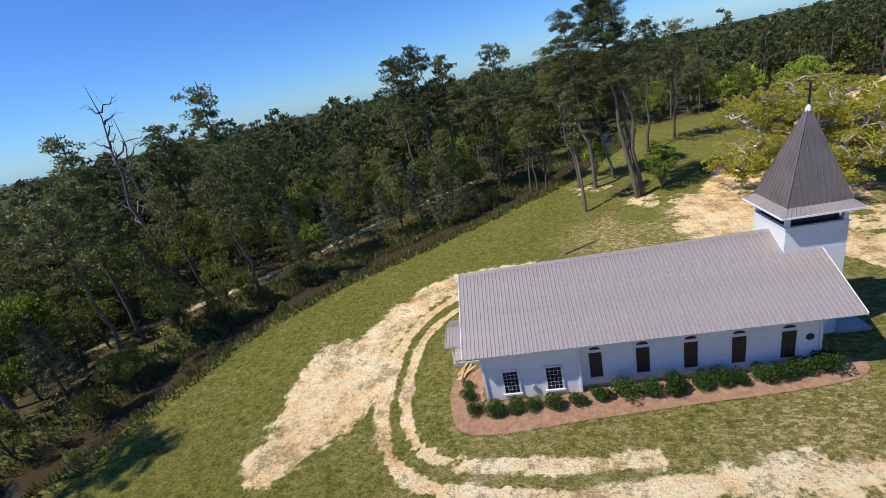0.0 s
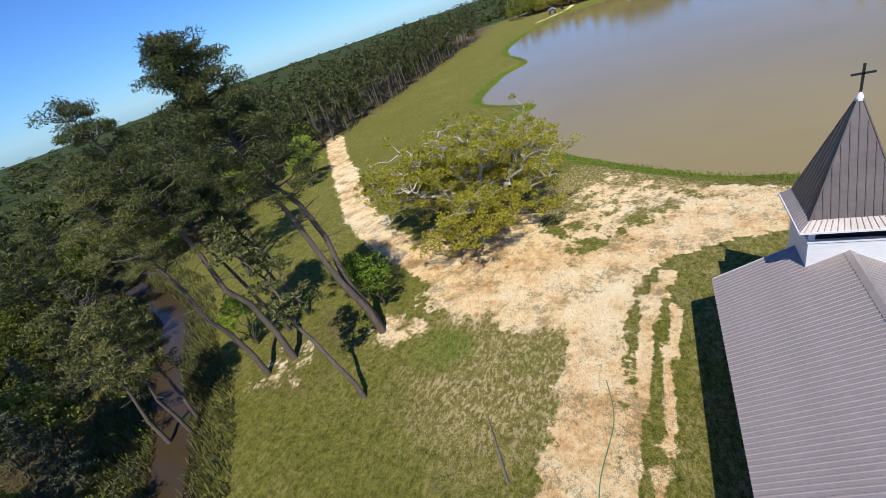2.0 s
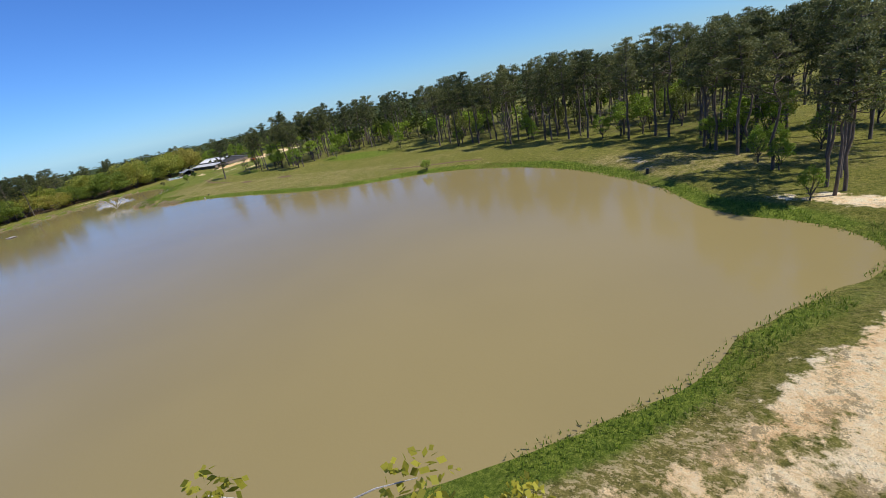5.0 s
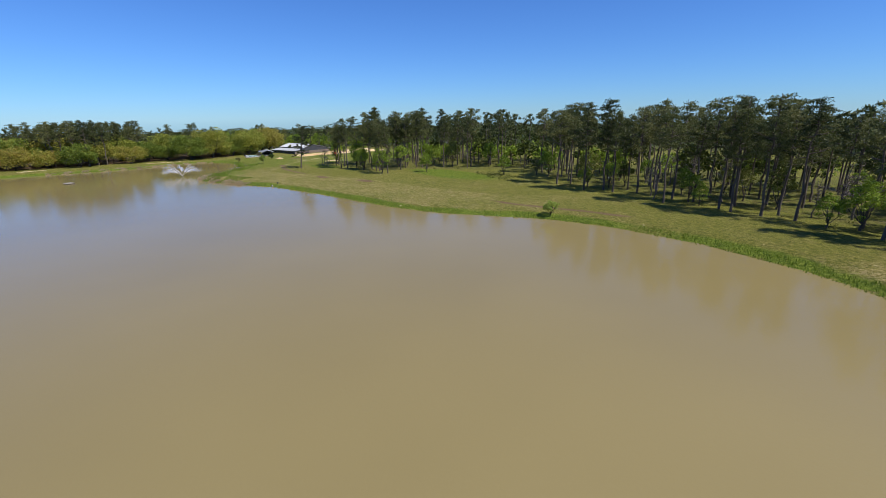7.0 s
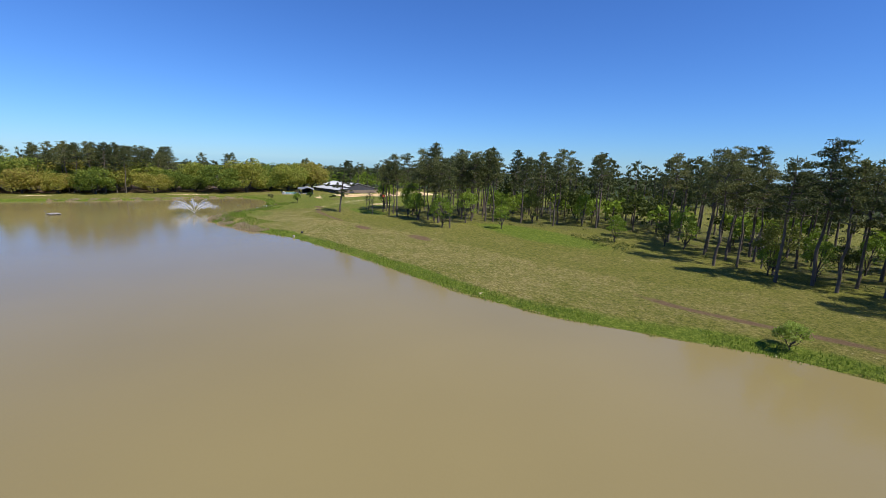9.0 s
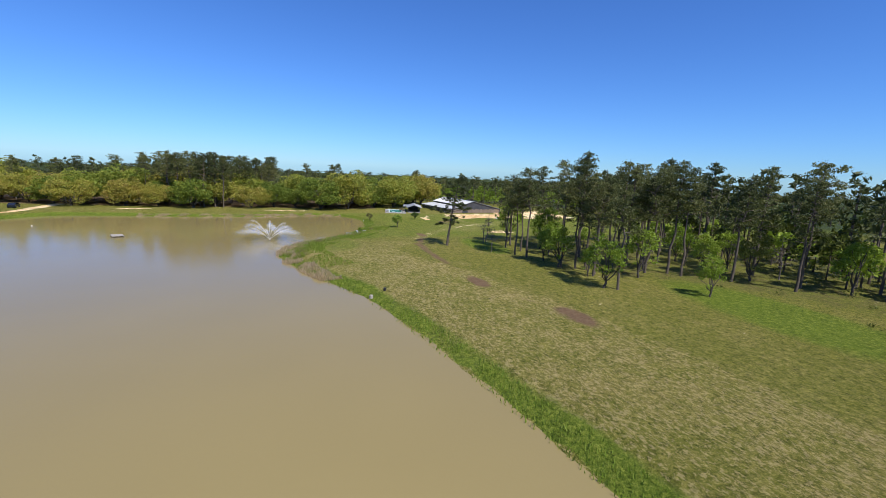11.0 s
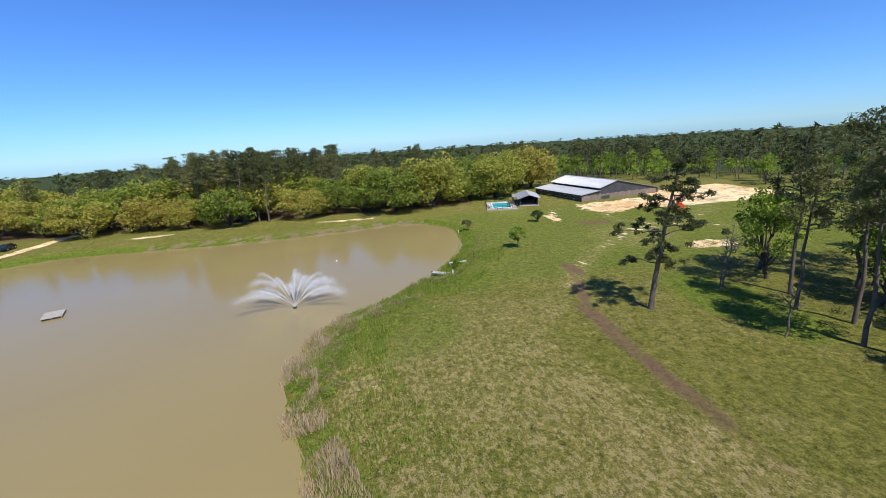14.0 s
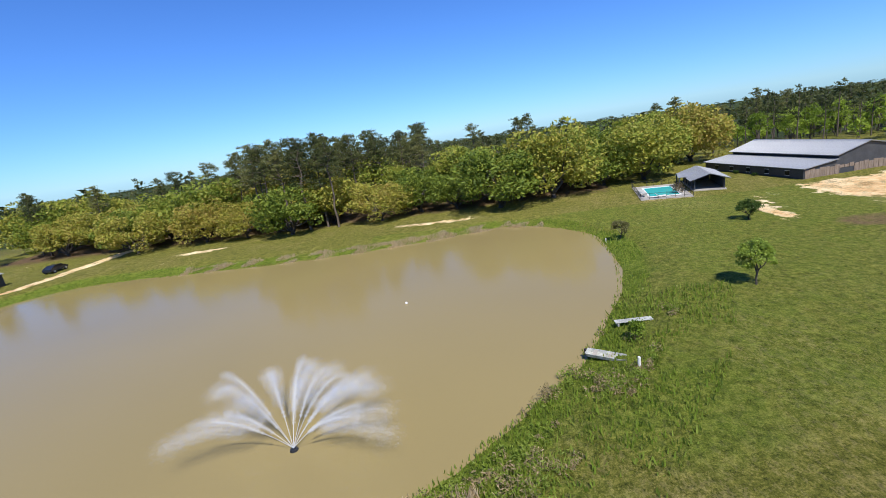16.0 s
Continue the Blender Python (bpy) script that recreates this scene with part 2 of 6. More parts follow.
def prism(bm, profile, axis, a, b):
    """Pushes a 2D profile along x or y from a to b."""
    put = (lambda p, s: (s, p[0], p[1])) if axis == "x" else (lambda p, s: (p[0], s, p[1]))
    v0, v1 = [bm.verts.new(put(p, a)) for p in profile], [bm.verts.new(put(p, b)) for p in profile]
    bm.faces.new(v0)
    bm.faces.new(v1[::-1])
    for i in range(len(profile)):
        j = (i + 1) % len(profile)
        bm.faces.new((v0[i], v1[i], v1[j], v0[j]))
    return bm


def soup(V, F):
    """A mesh from arrays of corners and four-cornered faces."""
    me = bpy.data.meshes.new("mesh")
    V, F = np.asarray(V, np.float32), np.asarray(F, np.int32)
    me.vertices.add(len(V))
    me.vertices.foreach_set("co", V.ravel())
    me.loops.add(F.size)
    me.loops.foreach_set("vertex_index", F.ravel())
    me.polygons.add(len(F))
    me.polygons.foreach_set("loop_start", np.arange(0, F.size, F.shape[1], dtype=np.int32))
    me.update(calc_edges=True)
    return me


def join(pieces):
    """Several (V, F) as one."""
    Vs, Fs, n = [], [], 0
    for V, F in pieces:
        Vs.append(V)
        Fs.append(F + n)
        n += len(V)
    return np.concatenate(Vs), np.concatenate(Fs)


def tube(points, radii, sides=6):
    """A tapering limb along points."""
    P, r = np.asarray(points, float), np.asarray(radii, float)
    d = np.gradient(P, axis=0)
    d /= np.linalg.norm(d, axis=1)[:, None] + 1e-9
    ref = np.where(np.abs(d[:, 2:3]) > 0.9, np.array([[1.0, 0, 0]]), np.array([[0, 0, 1.0]]))
    u = np.cross(d, ref)
    u /= np.linalg.norm(u, axis=1)[:, None] + 1e-9
    w = np.cross(d, u)
    a = np.linspace(0, 2 * np.pi, sides, endpoint=False)
    V = (P[:, None] + r[:, None, None] * (np.cos(a)[None, :, None] * u[:, None] + np.sin(a)[None, :, None] * w[:, None])).reshape(-1, 3)
    F = [(i * sides + j, i * sides + (j + 1) % sides, (i + 1) * sides + (j + 1) % sides, (i + 1) * sides + j) for i in range(len(P) - 1) for j in range(sides)]
    return V, np.array(F)


def leaves(rng, centres, radii, count, length, width, droop=0.0, shell=0.4):
    """count leaves in and on each of the ellipsoids (centres, radii), as loose four-cornered blades turned every way."""
    centres, radii = np.asarray(centres, float), np.asarray(radii, float)
    n = len(centres) * count
    d = rng.normal(size=(n, 3))
    d /= np.linalg.norm(d, axis=1)[:, None]
    rad = shell + (1 - shell) * rng.random(n)[:, None] ** 0.6
    c = np.repeat(centres, count, 0) + d * rad * np.repeat(radii, count, 0)
    u = rng.normal(size=(n, 3)) + d * 0.7
    u[:, 2] -= droop
    u /= np.linalg.norm(u, axis=1)[:, None]
    w = np.cross(u, rng.normal(size=(n, 3)))
    w /= np.linalg.norm(w, axis=1)[:, None] + 1e-9
    s = (0.6 + 0.8 * rng.random(n))[:, None]
    u, w = u * length * s / 2, w * width * s / 2
    V = np.stack([c - u, c + w - u * 0.1, c + u, c - w + u * 0.1], 1).reshape(-1, 3)
    return V, np.arange(4 * n).reshape(n, 4)


def bend(rng, a, b, wobble, n=6):
    """Points from a to b on an uneven line."""
    a, b = np.asarray(a, float), np.asarray(b, float)
    t = np.linspace(0, 1, n)[:, None]
    off = rng.normal(size=(n, 3)) * wobble
    off[0] = off[-1] = 0
    return a + (b - a) * t + off


def rows_of(text):
    return [tuple(float(v) for v in w.split(",")) for w in text.split()]


def inside(poly, x, y):
    """Whether the points lie in the polygon."""
    hit, n = np.zeros(np.shape(x), bool), len(poly)
    for i in range(n):
        (x0, y0), (x1, y1) = poly[i], poly[(i + 1) % n]
        if y0 != y1:
            hit ^= ((y0 > y) != (y1 > y)) & (x < (x1 - x0) * (y - y0) / (y1 - y0) + x0)
    return hit


def away(line, x, y, closed=False):
    """Distance of points from a line of corners."""
    best = np.full(np.shape(x), 1e9)
    pts = list(line) + ([line[0]] if closed else [])
    for (x0, y0), (x1, y1) in zip(pts, pts[1:]):
        dx, dy = x1 - x0, y1 - y0
        t = np.clip(((x - x0) * dx + (y - y0) * dy) / (dx * dx + dy * dy + 1e-9), 0, 1)
        best = np.minimum(best, np.hypot(x - x0 - t * dx, y - y0 - t * dy))
    return best


def rounded(line, closed=True, steps=4):
    """A smooth line through the corners."""
    n, out = len(line), []
    for i in range(n if closed else n - 1):
        p = [line[j % n] if closed else line[min(max(j, 0), n - 1)] for j in range(i - 1, i + 3)]
        for s in range(steps):
            t = s / steps
            out.append(tuple(0.5 * (2 * p[1][k] + (p[2][k] - p[0][k]) * t + (2 * p[0][k] - 5 * p[1][k] + 4 * p[2][k] - p[3][k]) * t * t
                                    + (3 * p[1][k] - p[0][k] - 3 * p[2][k] + p[3][k]) * t ** 3) for k in (0, 1)))
    return out if closed else out + [line[-1]]


def smooth(x, a, b):
    t = np.clip((x - a) / (b - a), 0, 1)
    return t * t * (3 - 2 * t)


def scaled(line):
    return [(x * K, y * K) for x, y in line]


# ---- the plan: shores, creek, drives ----
SHORE = rounded(scaled(rows_of(
    "74,38 69,35.5 61,28 57,23 51,15 47,9 45,3 42,-3 38.5,-9 38,-13 42,-17 51,-20.5 56,-26 63,-32 76,-39 88,-41.5 101,-41 "
    "110,-38 121,-31.2 133,-26.5 150,-23.9 166,-21 178,-17.9 188,-13.5 200,-9 208,-8.8 214,-12 221,-18.5 231,-25 243,-28.5 "
    "254,-27.5 261,-20 258,-7 256,6 256,22 256.5,34 255,43 246,50 228,57 205,62 180,63 163,59 152,53 139,47.5 128,52 104,52 95,45 88.5,35.5 82,39")))
CREEK = rounded(scaled(rows_of("-46,-26 -34,-2 -27.5,16 -19,27 -9,35 0,43.5 8,51 14,60 24,72 30,90")), False)
LANE = rounded(scaled(rows_of("-46,14 -31,28 -21,41 -14,49 -2,62")), False)
DRIVE = rounded(scaled(rows_of("95,92 78,80 62,67 48,56 38,46 31,36 28,30")), False)
APRON = rounded(scaled(rows_of("28,30 26,24 27,18 33,13 36,7 36,0 35,-6 33,-12 30,-20")), False)
SHOREWAY = rounded(scaled(rows_of("60,31 52,20 46,14 41,7 37.5,0 35.5,-7 34,-14 38,-21 50,-24 66,-41")), False)
BACKWAY = rounded(scaled(rows_of("27,20.5 20,18.4 14,18.2 8,18.8 0,19.4 -5.5,16.5 -9,9 -11,2 -13,-3")), False)
RUT_OUT = rounded(scaled(rows_of("28,13.4 25,14.6 20,15.1 13,15.6 4,16.6 -2,15.7 -5.6,11 -6.6,5 -6,-1 -3,-5.2 3,-6.6 12,-6.4 24,-6")), False)
RUT_IN = rounded(scaled(rows_of("24,13.2 19,13.6 12,14.2 4,14.9 -1,14.1 -4.2,10 -5,5 -4.6,0 -2.4,-3.4 3,-4.6 10,-4.6")), False)
LAWN_EDGE = rounded(scaled(rows_of("12,16 20,16 26,16.3 29,15.3 31.5,12 33.3,8 33.8,3 32,-3")), False)
FARM_TRACK = rounded(scaled(rows_of("86,-53 96,-48.4 101,-46.6 106,-45.8 114,-43.4 120,-42 134,-42.4 150,-40.4 166,-37 180,-33.5 194,-33 206,-33 216.4,-36.1 223.5,-38.1 231.3,-41.4 238.7,-43.3 249,-46.8 258.4,-50")), False)
BARN_YARD = scaled(rows_of("261.5,-57.5 262,-66 262.5,-76 270,-78 274,-100 254,-100 250,-84 251,-73 252.5,-65 250,-58.5 255,-56.5"))
YARD_RUTS = [rounded(scaled(rows_of(r)), False) for r in ("256,-80 246,-70 240,-64 237,-56 229,-45.7 222.3,-39.6 216,-35.2", "254,-82 243,-72 238,-64 235,-55.4 227.5,-45.4 221,-39.4 214,-34.5", "250,-57 243,-56 238,-60 232,-70")]
FAR_ROAD = rounded(scaled(rows_of("236,62 252,51.5 262,50 271,50 279,50 300,52")), False)
EAST_SHADE = scaled(rows_of("46,-36 60,-52 80,-60 110,-65 135,-71 150,-76 170,-62 178,-50 205,-46 214,-56 214,-120 46,-120"))
NORTH_WOODS = scaled(rows_of("-95,-40 -48,-28 -38,-2 -31,17 -22,29 -12,37 -3,45 5,53 11,60 20,74 34,82 62,86 80,90 100,90 146,91 240,92 300,100 300,170 -95,170"))


def pond_distance(x, y):
    d = away(SHORE, x, y, True)
    return np.where(inside(SHORE, x, y), -d, d)


def bumps(x, y, s, seed):
    """Cheap smooth unevenness between -1 and 1."""
    r = np.random.RandomState(seed)
    out = 0
    for k in range(5):
        a, b, p = r.uniform(0, 6.28), (1 + 0.6 * k) / s, r.uniform(0, 6.28)
        out = out + np.sin((x * np.cos(a) + y * np.sin(a)) * b + p) / (1 + 0.5 * k)
    return out / 2.6


def ground_height(x, y):
    x, y = np.asarray(x, float), np.asarray(y, float)
    d = pond_distance(x, y) + 0.5 * bumps(x, y, 2.2, 3) * (np.abs(x - 150) < 400)
    z = np.where(d > 0, 0.95 * smooth(d, -1.0, 5.5) - 0.95 * 0.065, np.maximum(-1.6, 0.14 * d))
    z = z + np.where(d > 3, 0.09 * bumps(x, y, 4.0, 5) + 0.16 * bumps(x, y, 17.0, 6), 0)
    c = away(CREEK, x, y)
    z = z - 2.1 * smooth(-c, -5.5, -1.6) * (d > 6)
    r = np.hypot(x - 120, y)
    z = z + smooth(r, 240, 480) * (2.5 * bumps(x, y, 260, 9) - 2 - 9 * smooth(x, 150, 380)) - 0.016 * np.maximum(0, r - 480)
    return z


def axis(stretches):
    """Grid lines: (end, step) after a start; the last ones grow."""
    out = [stretches[0]]
    for end, step in stretches[1:]:
        n = max(1, round((end - out[-1]) / step))
        out += list(np.linspace(out[-1], end, n + 1)[1:])
    return np.array(out)


def build_ground():
    gx = axis([-3200, (-1200, 400), (-500, 100), (-160, 20), (-62, 3), (72, 0.62), (330, 1.3), (420, 4), (700, 30), (1500, 130), (3600, 420)])
    gy = axis([-3200, (-1200, 400), (-420, 90), (-160, 13), (-84, 2.5), (-42, 1.0), (76, 0.75), (130, 2.5), (250, 12), (700, 50), (1500, 130), (3400, 400)])
    X, Y = np.meshgrid(gx, gy)
    x, y = X.ravel(), Y.ravel()
    z = ground_height(x, y)
    ny, nx = X.shape
    i = np.arange(ny * nx).reshape(ny, nx)
    F = np.stack([i[:-1, :-1], i[:-1, 1:], i[1:, 1:], i[1:, :-1]], -1).reshape(-1, 4)
    me = soup(np.stack([x, y, z], 1), F)
    d = pond_distance(x, y)
    band = lambda line, w, s: 1 - smooth(away(line, x, y), w - s, w + s)
    zone = lambda poly, s: np.where(inside(poly, x, y), 0.5 + 0.5 * smooth(away(poly, x, y, True), 0, s), 0.5 - 0.5 * smooth(away(poly, x, y, True), 0, s))
    u, v = x / K, y / K
    sand = np.maximum.reduce([band(DRIVE, 2.6, 1.6), 0.9 * band(APRON, 5.5, 4.5), 0.8 * band(SHOREWAY, 2.4, 2.6) * (1 - 0.55 * smooth(u, 41, 46) * (v < 0)), 0.8 * band(LANE, 0.9, 0.7),
                              0.95 * band(BACKWAY, 2.3, 1.9), band(RUT_OUT, 0.55, 0.5), band(RUT_IN, 0.42, 0.45), 0.85 * band(FAR_ROAD, 1.5, 1.2), 1.2 * zone(BARN_YARD, 2.4), *[0.46 * band(r, 0.35, 0.4) for r in YARD_RUTS], 0.5 * band(FARM_TRACK, 0.7, 0.6) * smooth(u, 244, 248)])
    blob = lambda cx, cy, rx, ry: 1 - smooth(np.hypot((u - cx) / rx, (v - cy) / ry), 0.45, 1.1)
    sand = np.maximum.reduce([sand, 0.9 * blob(-11, 4, 5, 8), 0.8 * blob(37, 32, 11, 9), 0.85 * blob(30, 26, 8, 7), 0.5 * blob(44, 16, 7, 9), 0.52 * blob(37, 20, 5, 5), 0.62 * blob(28, 21, 8, 6), 0.3 * blob(16, 44, 5, 5), 0.55 * blob(21, 35, 3, 4), 0.58 * blob(267, -9, 1.6, 9),
                              0.55 * blob(224, -58, 3, 5), 0.5 * blob(20, -6.5, 14, 2.2), 0.6 * blob(86, 40, 2, 3), 0.6 * blob(267, 30, 1.5, 6), 0.75 * blob(250, -47, 5, 1.2)])
    sand = sand * smooth(d, 2.5, 6.5) * (1 - 0.7 * blob(11, 28, 8, 6)) * (1 - 0.35 * blob(19, 21.5, 3, 1.6))
    lawn = (inside(scaled(rows_of("-3.4,-3.2 -3.8,6 -2,13.6 4,16.2 13,16.2 20,16.1 26,16 29,14.8 31.3,11.5 33,8 33.3,3 31,-3")), x, y)) & (away(RUT_IN, x, y) > 0.75) & (away(RUT_OUT, x, y) > 0.85)
    sand = np.where(lawn, np.minimum(sand, 0.12), sand)
    soil = np.maximum.reduce([0.42 * blob(222.5, -28.5, 3, 1.6), 0.34 * blob(217.5, -25, 2.2, 1.4), 0.3 * blob(207, -28, 3, 2), 0.3 * blob(226, -31, 4, 2), band(FARM_TRACK, 1.1, 1.2) * (0.42 + 0.4 * (1 - smooth(u, 121, 126)) * smooth(u, 97, 101) + 0.3 * smooth(u, 186, 196) * (1 - smooth(u, 212, 222))), 0.8 * blob(180, -33.3, 4, 1.7), 0.8 * blob(165, -38, 4.5, 2), 0.25 * blob(35, 27, 5, 4),
                              0.6 * blob(205, -33, 8, 1.4), 0.62 * blob(243, -51.5, 3.4, 5), 0.75 * blob(219.5, -37, 4, 1.6), 0.75 * band(CREEK, 2.6, 1.3)])
    lush = np.maximum.reduce([(d > 0) * (1 - smooth(d, 1.5, 5.0)) * (0.75 + 0.35 * bumps(x, y, 6, 4)), 0.55 * blob(19, 30, 4, 4.5), 0.4 * blob(18, 22.5, 2.5, 2), 0.75 * blob(206, -46, 12, 5), 0.5 * smooth(u, 208, 220) * (v < 0) * (u < 262), 0.5 * blob(209, -17, 10, 8), 0.55 * blob(220, -24, 8, 7), 0.25 * blob(-14, 22, 12, 12), 0.75 * zone(NORTH_WOODS, 8), 0.7 * blob(160, -62, 24, 9), 0.8 * smooth(np.hypot(x - 120, y), 300, 420), 0.55 * zone(EAST_SHADE, 12)])
    litter = np.maximum.reduce([0.95 * zone(NORTH_WOODS, 14), 0.5 * zone(EAST_SHADE, 10), 0.45 * blob(18, 43, 9, 8), 0.45 * blob(38.5, 34, 7, 7), 0.75 * smooth(u, 270, 279) * (v > -38) * (v < 80),
                                0.35 * smooth(np.hypot(x - 120, y), 300, 420)])
    dry = np.maximum.reduce([lawn * 0.22, 0.75 * blob(22, -4, 11, 5), *[0.7 * band(r, 0.9, 0.8) for r in YARD_RUTS], 0.6 * blob(232, -52, 9, 7), 0.2 * blob(222, -31, 8, 4), 0.45 * blob(262, -42, 9, 5), 0.9 * blob(45, 18, 9, 11), 0.85 * blob(20, 25, 12, 9), 0.3 * blob(14, -5, 30, 8), 0.4 * blob(60, -38, 20, 8), 0.3 * smooth(u, 100, 140) * (v < -10) * (d < 22) * (1 - 0.8 * smooth(u, 200, 215))])
    # where the ground colour takes that painted woodland dark: far off and north
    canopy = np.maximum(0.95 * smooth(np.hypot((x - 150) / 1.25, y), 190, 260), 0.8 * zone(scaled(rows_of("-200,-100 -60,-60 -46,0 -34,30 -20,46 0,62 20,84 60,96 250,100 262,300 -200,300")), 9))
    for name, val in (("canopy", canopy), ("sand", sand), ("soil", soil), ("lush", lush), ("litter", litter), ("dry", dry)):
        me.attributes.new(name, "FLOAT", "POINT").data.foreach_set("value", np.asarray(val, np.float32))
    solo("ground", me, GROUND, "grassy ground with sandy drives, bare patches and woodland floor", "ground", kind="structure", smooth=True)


build_ground()


def build_waters():
    bm = bmesh.new()
    x0, x1 = min(p[0] for p in SHORE) - 2, max(p[0] for p in SHORE) + 2
    y0, y1 = min(p[1] for p in SHORE) - 2, max(p[1] for p in SHORE) + 2
    bm.faces.new([bm.verts.new(p) for p in ((x0, y0, 0), (x1, y0, 0), (x1, y1, 0), (x0, y1, 0))])
    solo("water_pond", bm, POND_WATER, "muddy tan pond water, nearly calm", "water", kind="structure")
    V, F = [], []
    for i, (x, y) in enumerate(CREEK):
        x2, y2 = CREEK[min(i + 1, len(CREEK) - 1)]
        x1, y1 = CREEK[max(i - 1, 0)]
        h = math.hypot(x2 - x1, y2 - y1)
        nx, ny = -(y2 - y1) / h * 4.2, (x2 - x1) / h * 4.2
        V += [(x - nx, y - ny, -0.42), (x + nx, y + ny, -0.42)]
    F = [(2 * i, 2 * i + 2, 2 * i + 3, 2 * i + 1) for i in range(len(CREEK) - 1)]
    solo("water_creek", soup(V, F), CREEK_WATER, "dark brown creek water in a weedy ditch", "water", kind="structure")


build_waters()

WHITE = plain("white_paint", (0.66, 0.67, 0.68), (0.8, 0.8, 0.79), 0.55, 0.8, stretch=(1, 1, 4))
ROOF = plain("roof_metal", (0.265, 0.228, 0.21), (0.345, 0.298, 0.28), 0.45, 0.5, metal=0.1)
SPIRE = plain("spire_metal", (0.15, 0.125, 0.11), (0.21, 0.175, 0.155), 0.45, 0.7, metal=0.3)
SHUTTER = plain("shutter_wood", (0.018, 0.012, 0.009), (0.045, 0.03, 0.022), 0.6, 3.0)
BLACK = plain("black_iron", (0.01, 0.01, 0.01), (0.025, 0.025, 0.025), 0.5, 4.0)
CONCRETE = plain("concrete", (0.3, 0.28, 0.25), (0.45, 0.42, 0.38), 0.9, 1.2, bump=0.2)
MULCH = plain("mulch", (0.2, 0.1, 0.055), (0.42, 0.25, 0.15), 0.95, 2.5, bump=0.8)
STRAW_WOOD = plain("fresh_timber", (0.45, 0.3, 0.13), (0.62, 0.45, 0.22), 0.8, 3.0)
BARN_METAL = plain("galvanised_roof", (0.27, 0.28, 0.29), (0.38, 0.39, 0.4), 0.38, 0.4, metal=0.4)
BARN_BOARDS = plain("weathered_boards", (0.14, 0.1, 0.075), (0.3, 0.24, 0.19), 0.85, 1.5, bump=0.3, stretch=(4, 4, 0.4))
BARN_DARK = plain("dark_sheeting", (0.035, 0.038, 0.045), (0.065, 0.07, 0.08), 0.5, 0.8)
WHITE_PLASTIC = plain("white_plastic", (0.6, 0.6, 0.58), (0.78, 0.78, 0.75), 0.5, 3.0)
GREY_WOOD = plain("grey_wood", (0.25, 0.22, 0.18), (0.46, 0.42, 0.36), 0.85, 2.0, bump=0.3)
POOL_WATER = water_material("pool_water", (0.05, 0.42, 0.42), 0.05)


def glass_material():
    m, n, l, b = material("window_glass", 0.12)
    b.inputs["Specular IOR Level"].default_value = 0.25
    b.inputs["Base Color"].default_value = (0.012, 0.014, 0.016, 1)
    return m


GLASS = glass_material()
CAR_PAINT = plain("dark_car_paint", (0.012, 0.016, 0.028), (0.02, 0.026, 0.04), 0.25, 2.0)
RUBBER = plain("rubber", (0.012, 0.012, 0.012), (0.03, 0.03, 0.03), 0.85, 4.0)
G0 = 0.98   # level of the ground round the chapel


def ribbed_sheet(width, length, ribs, height):
    """A roof panel: x across, y down the slope, with raised ribs."""
    bm, step = bmesh.new(), width / ribs
    prof = []
    for i in range(ribs):
        a = i * step
        prof += [(a, 0), (a + step * 0.62, 0), (a + step * 0.72, height), (a + step * 0.9, height)]
    prof.append((width, 0))
    top = [(bm.verts.new((x, 0, z)), bm.verts.new((x, length, z))) for x, z in prof]
    for a, b in zip(top, top[1:]):
        bm.faces.new((a[0], b[0], b[1], a[1]))
    return bm


def panels(parent, name, mat, x0, x1, count, ridge, eave, ribs=3, lift=0.02, height=0.035):
    """Roof panels side by side along x; ridge and eave are (y, z)."""
    w, length = (x1 - x0) / count, math.hypot(eave[0] - ridge[0], eave[1] - ridge[1])
    me = bpy.data.meshes.new(name)
    bm = ribbed_sheet(w, length, ribs, height)
    bm.to_mesh(me)
    bm.free()
    me.materials.append(mat)
    down = Vector((0, eave[0] - ridge[0], eave[1] - ridge[1])).normalized()
    up = Vector((1, 0, 0)).cross(down)
    flip = up.z < 0
    right = Vector((-1, 0, 0)) if flip else Vector((1, 0, 0))
    up = right.cross(down)
    for i in range(count):
        ob = new(name, me)
        ob.parent = parent
        x = x0 + (i + 1) * w if flip else x0 + i * w
        m = Matrix((right, down, up)).transposed().to_4x4()
        ob.matrix_basis = Matrix.Translation(Vector((x, ridge[0], ridge[1])) + up * lift) @ m


def hip_sheet(bm, half_a, z_a, half_b, z_b):
    a = [bm.verts.new((sx * half_a, sy * half_a, z_a)) for sx, sy in ((-1, -1), (1, -1), (1, 1), (-1, 1))]
    b = [bm.verts.new((sx * half_b, sy * half_b, z_b)) for sx, sy in ((-1, -1), (1, -1), (1, 1), (-1, 1))]
    for i in range(4):
        j = (i + 1) % 4
        bm.faces.new((a[i], a[j], b[j], b[i]))
    return bm


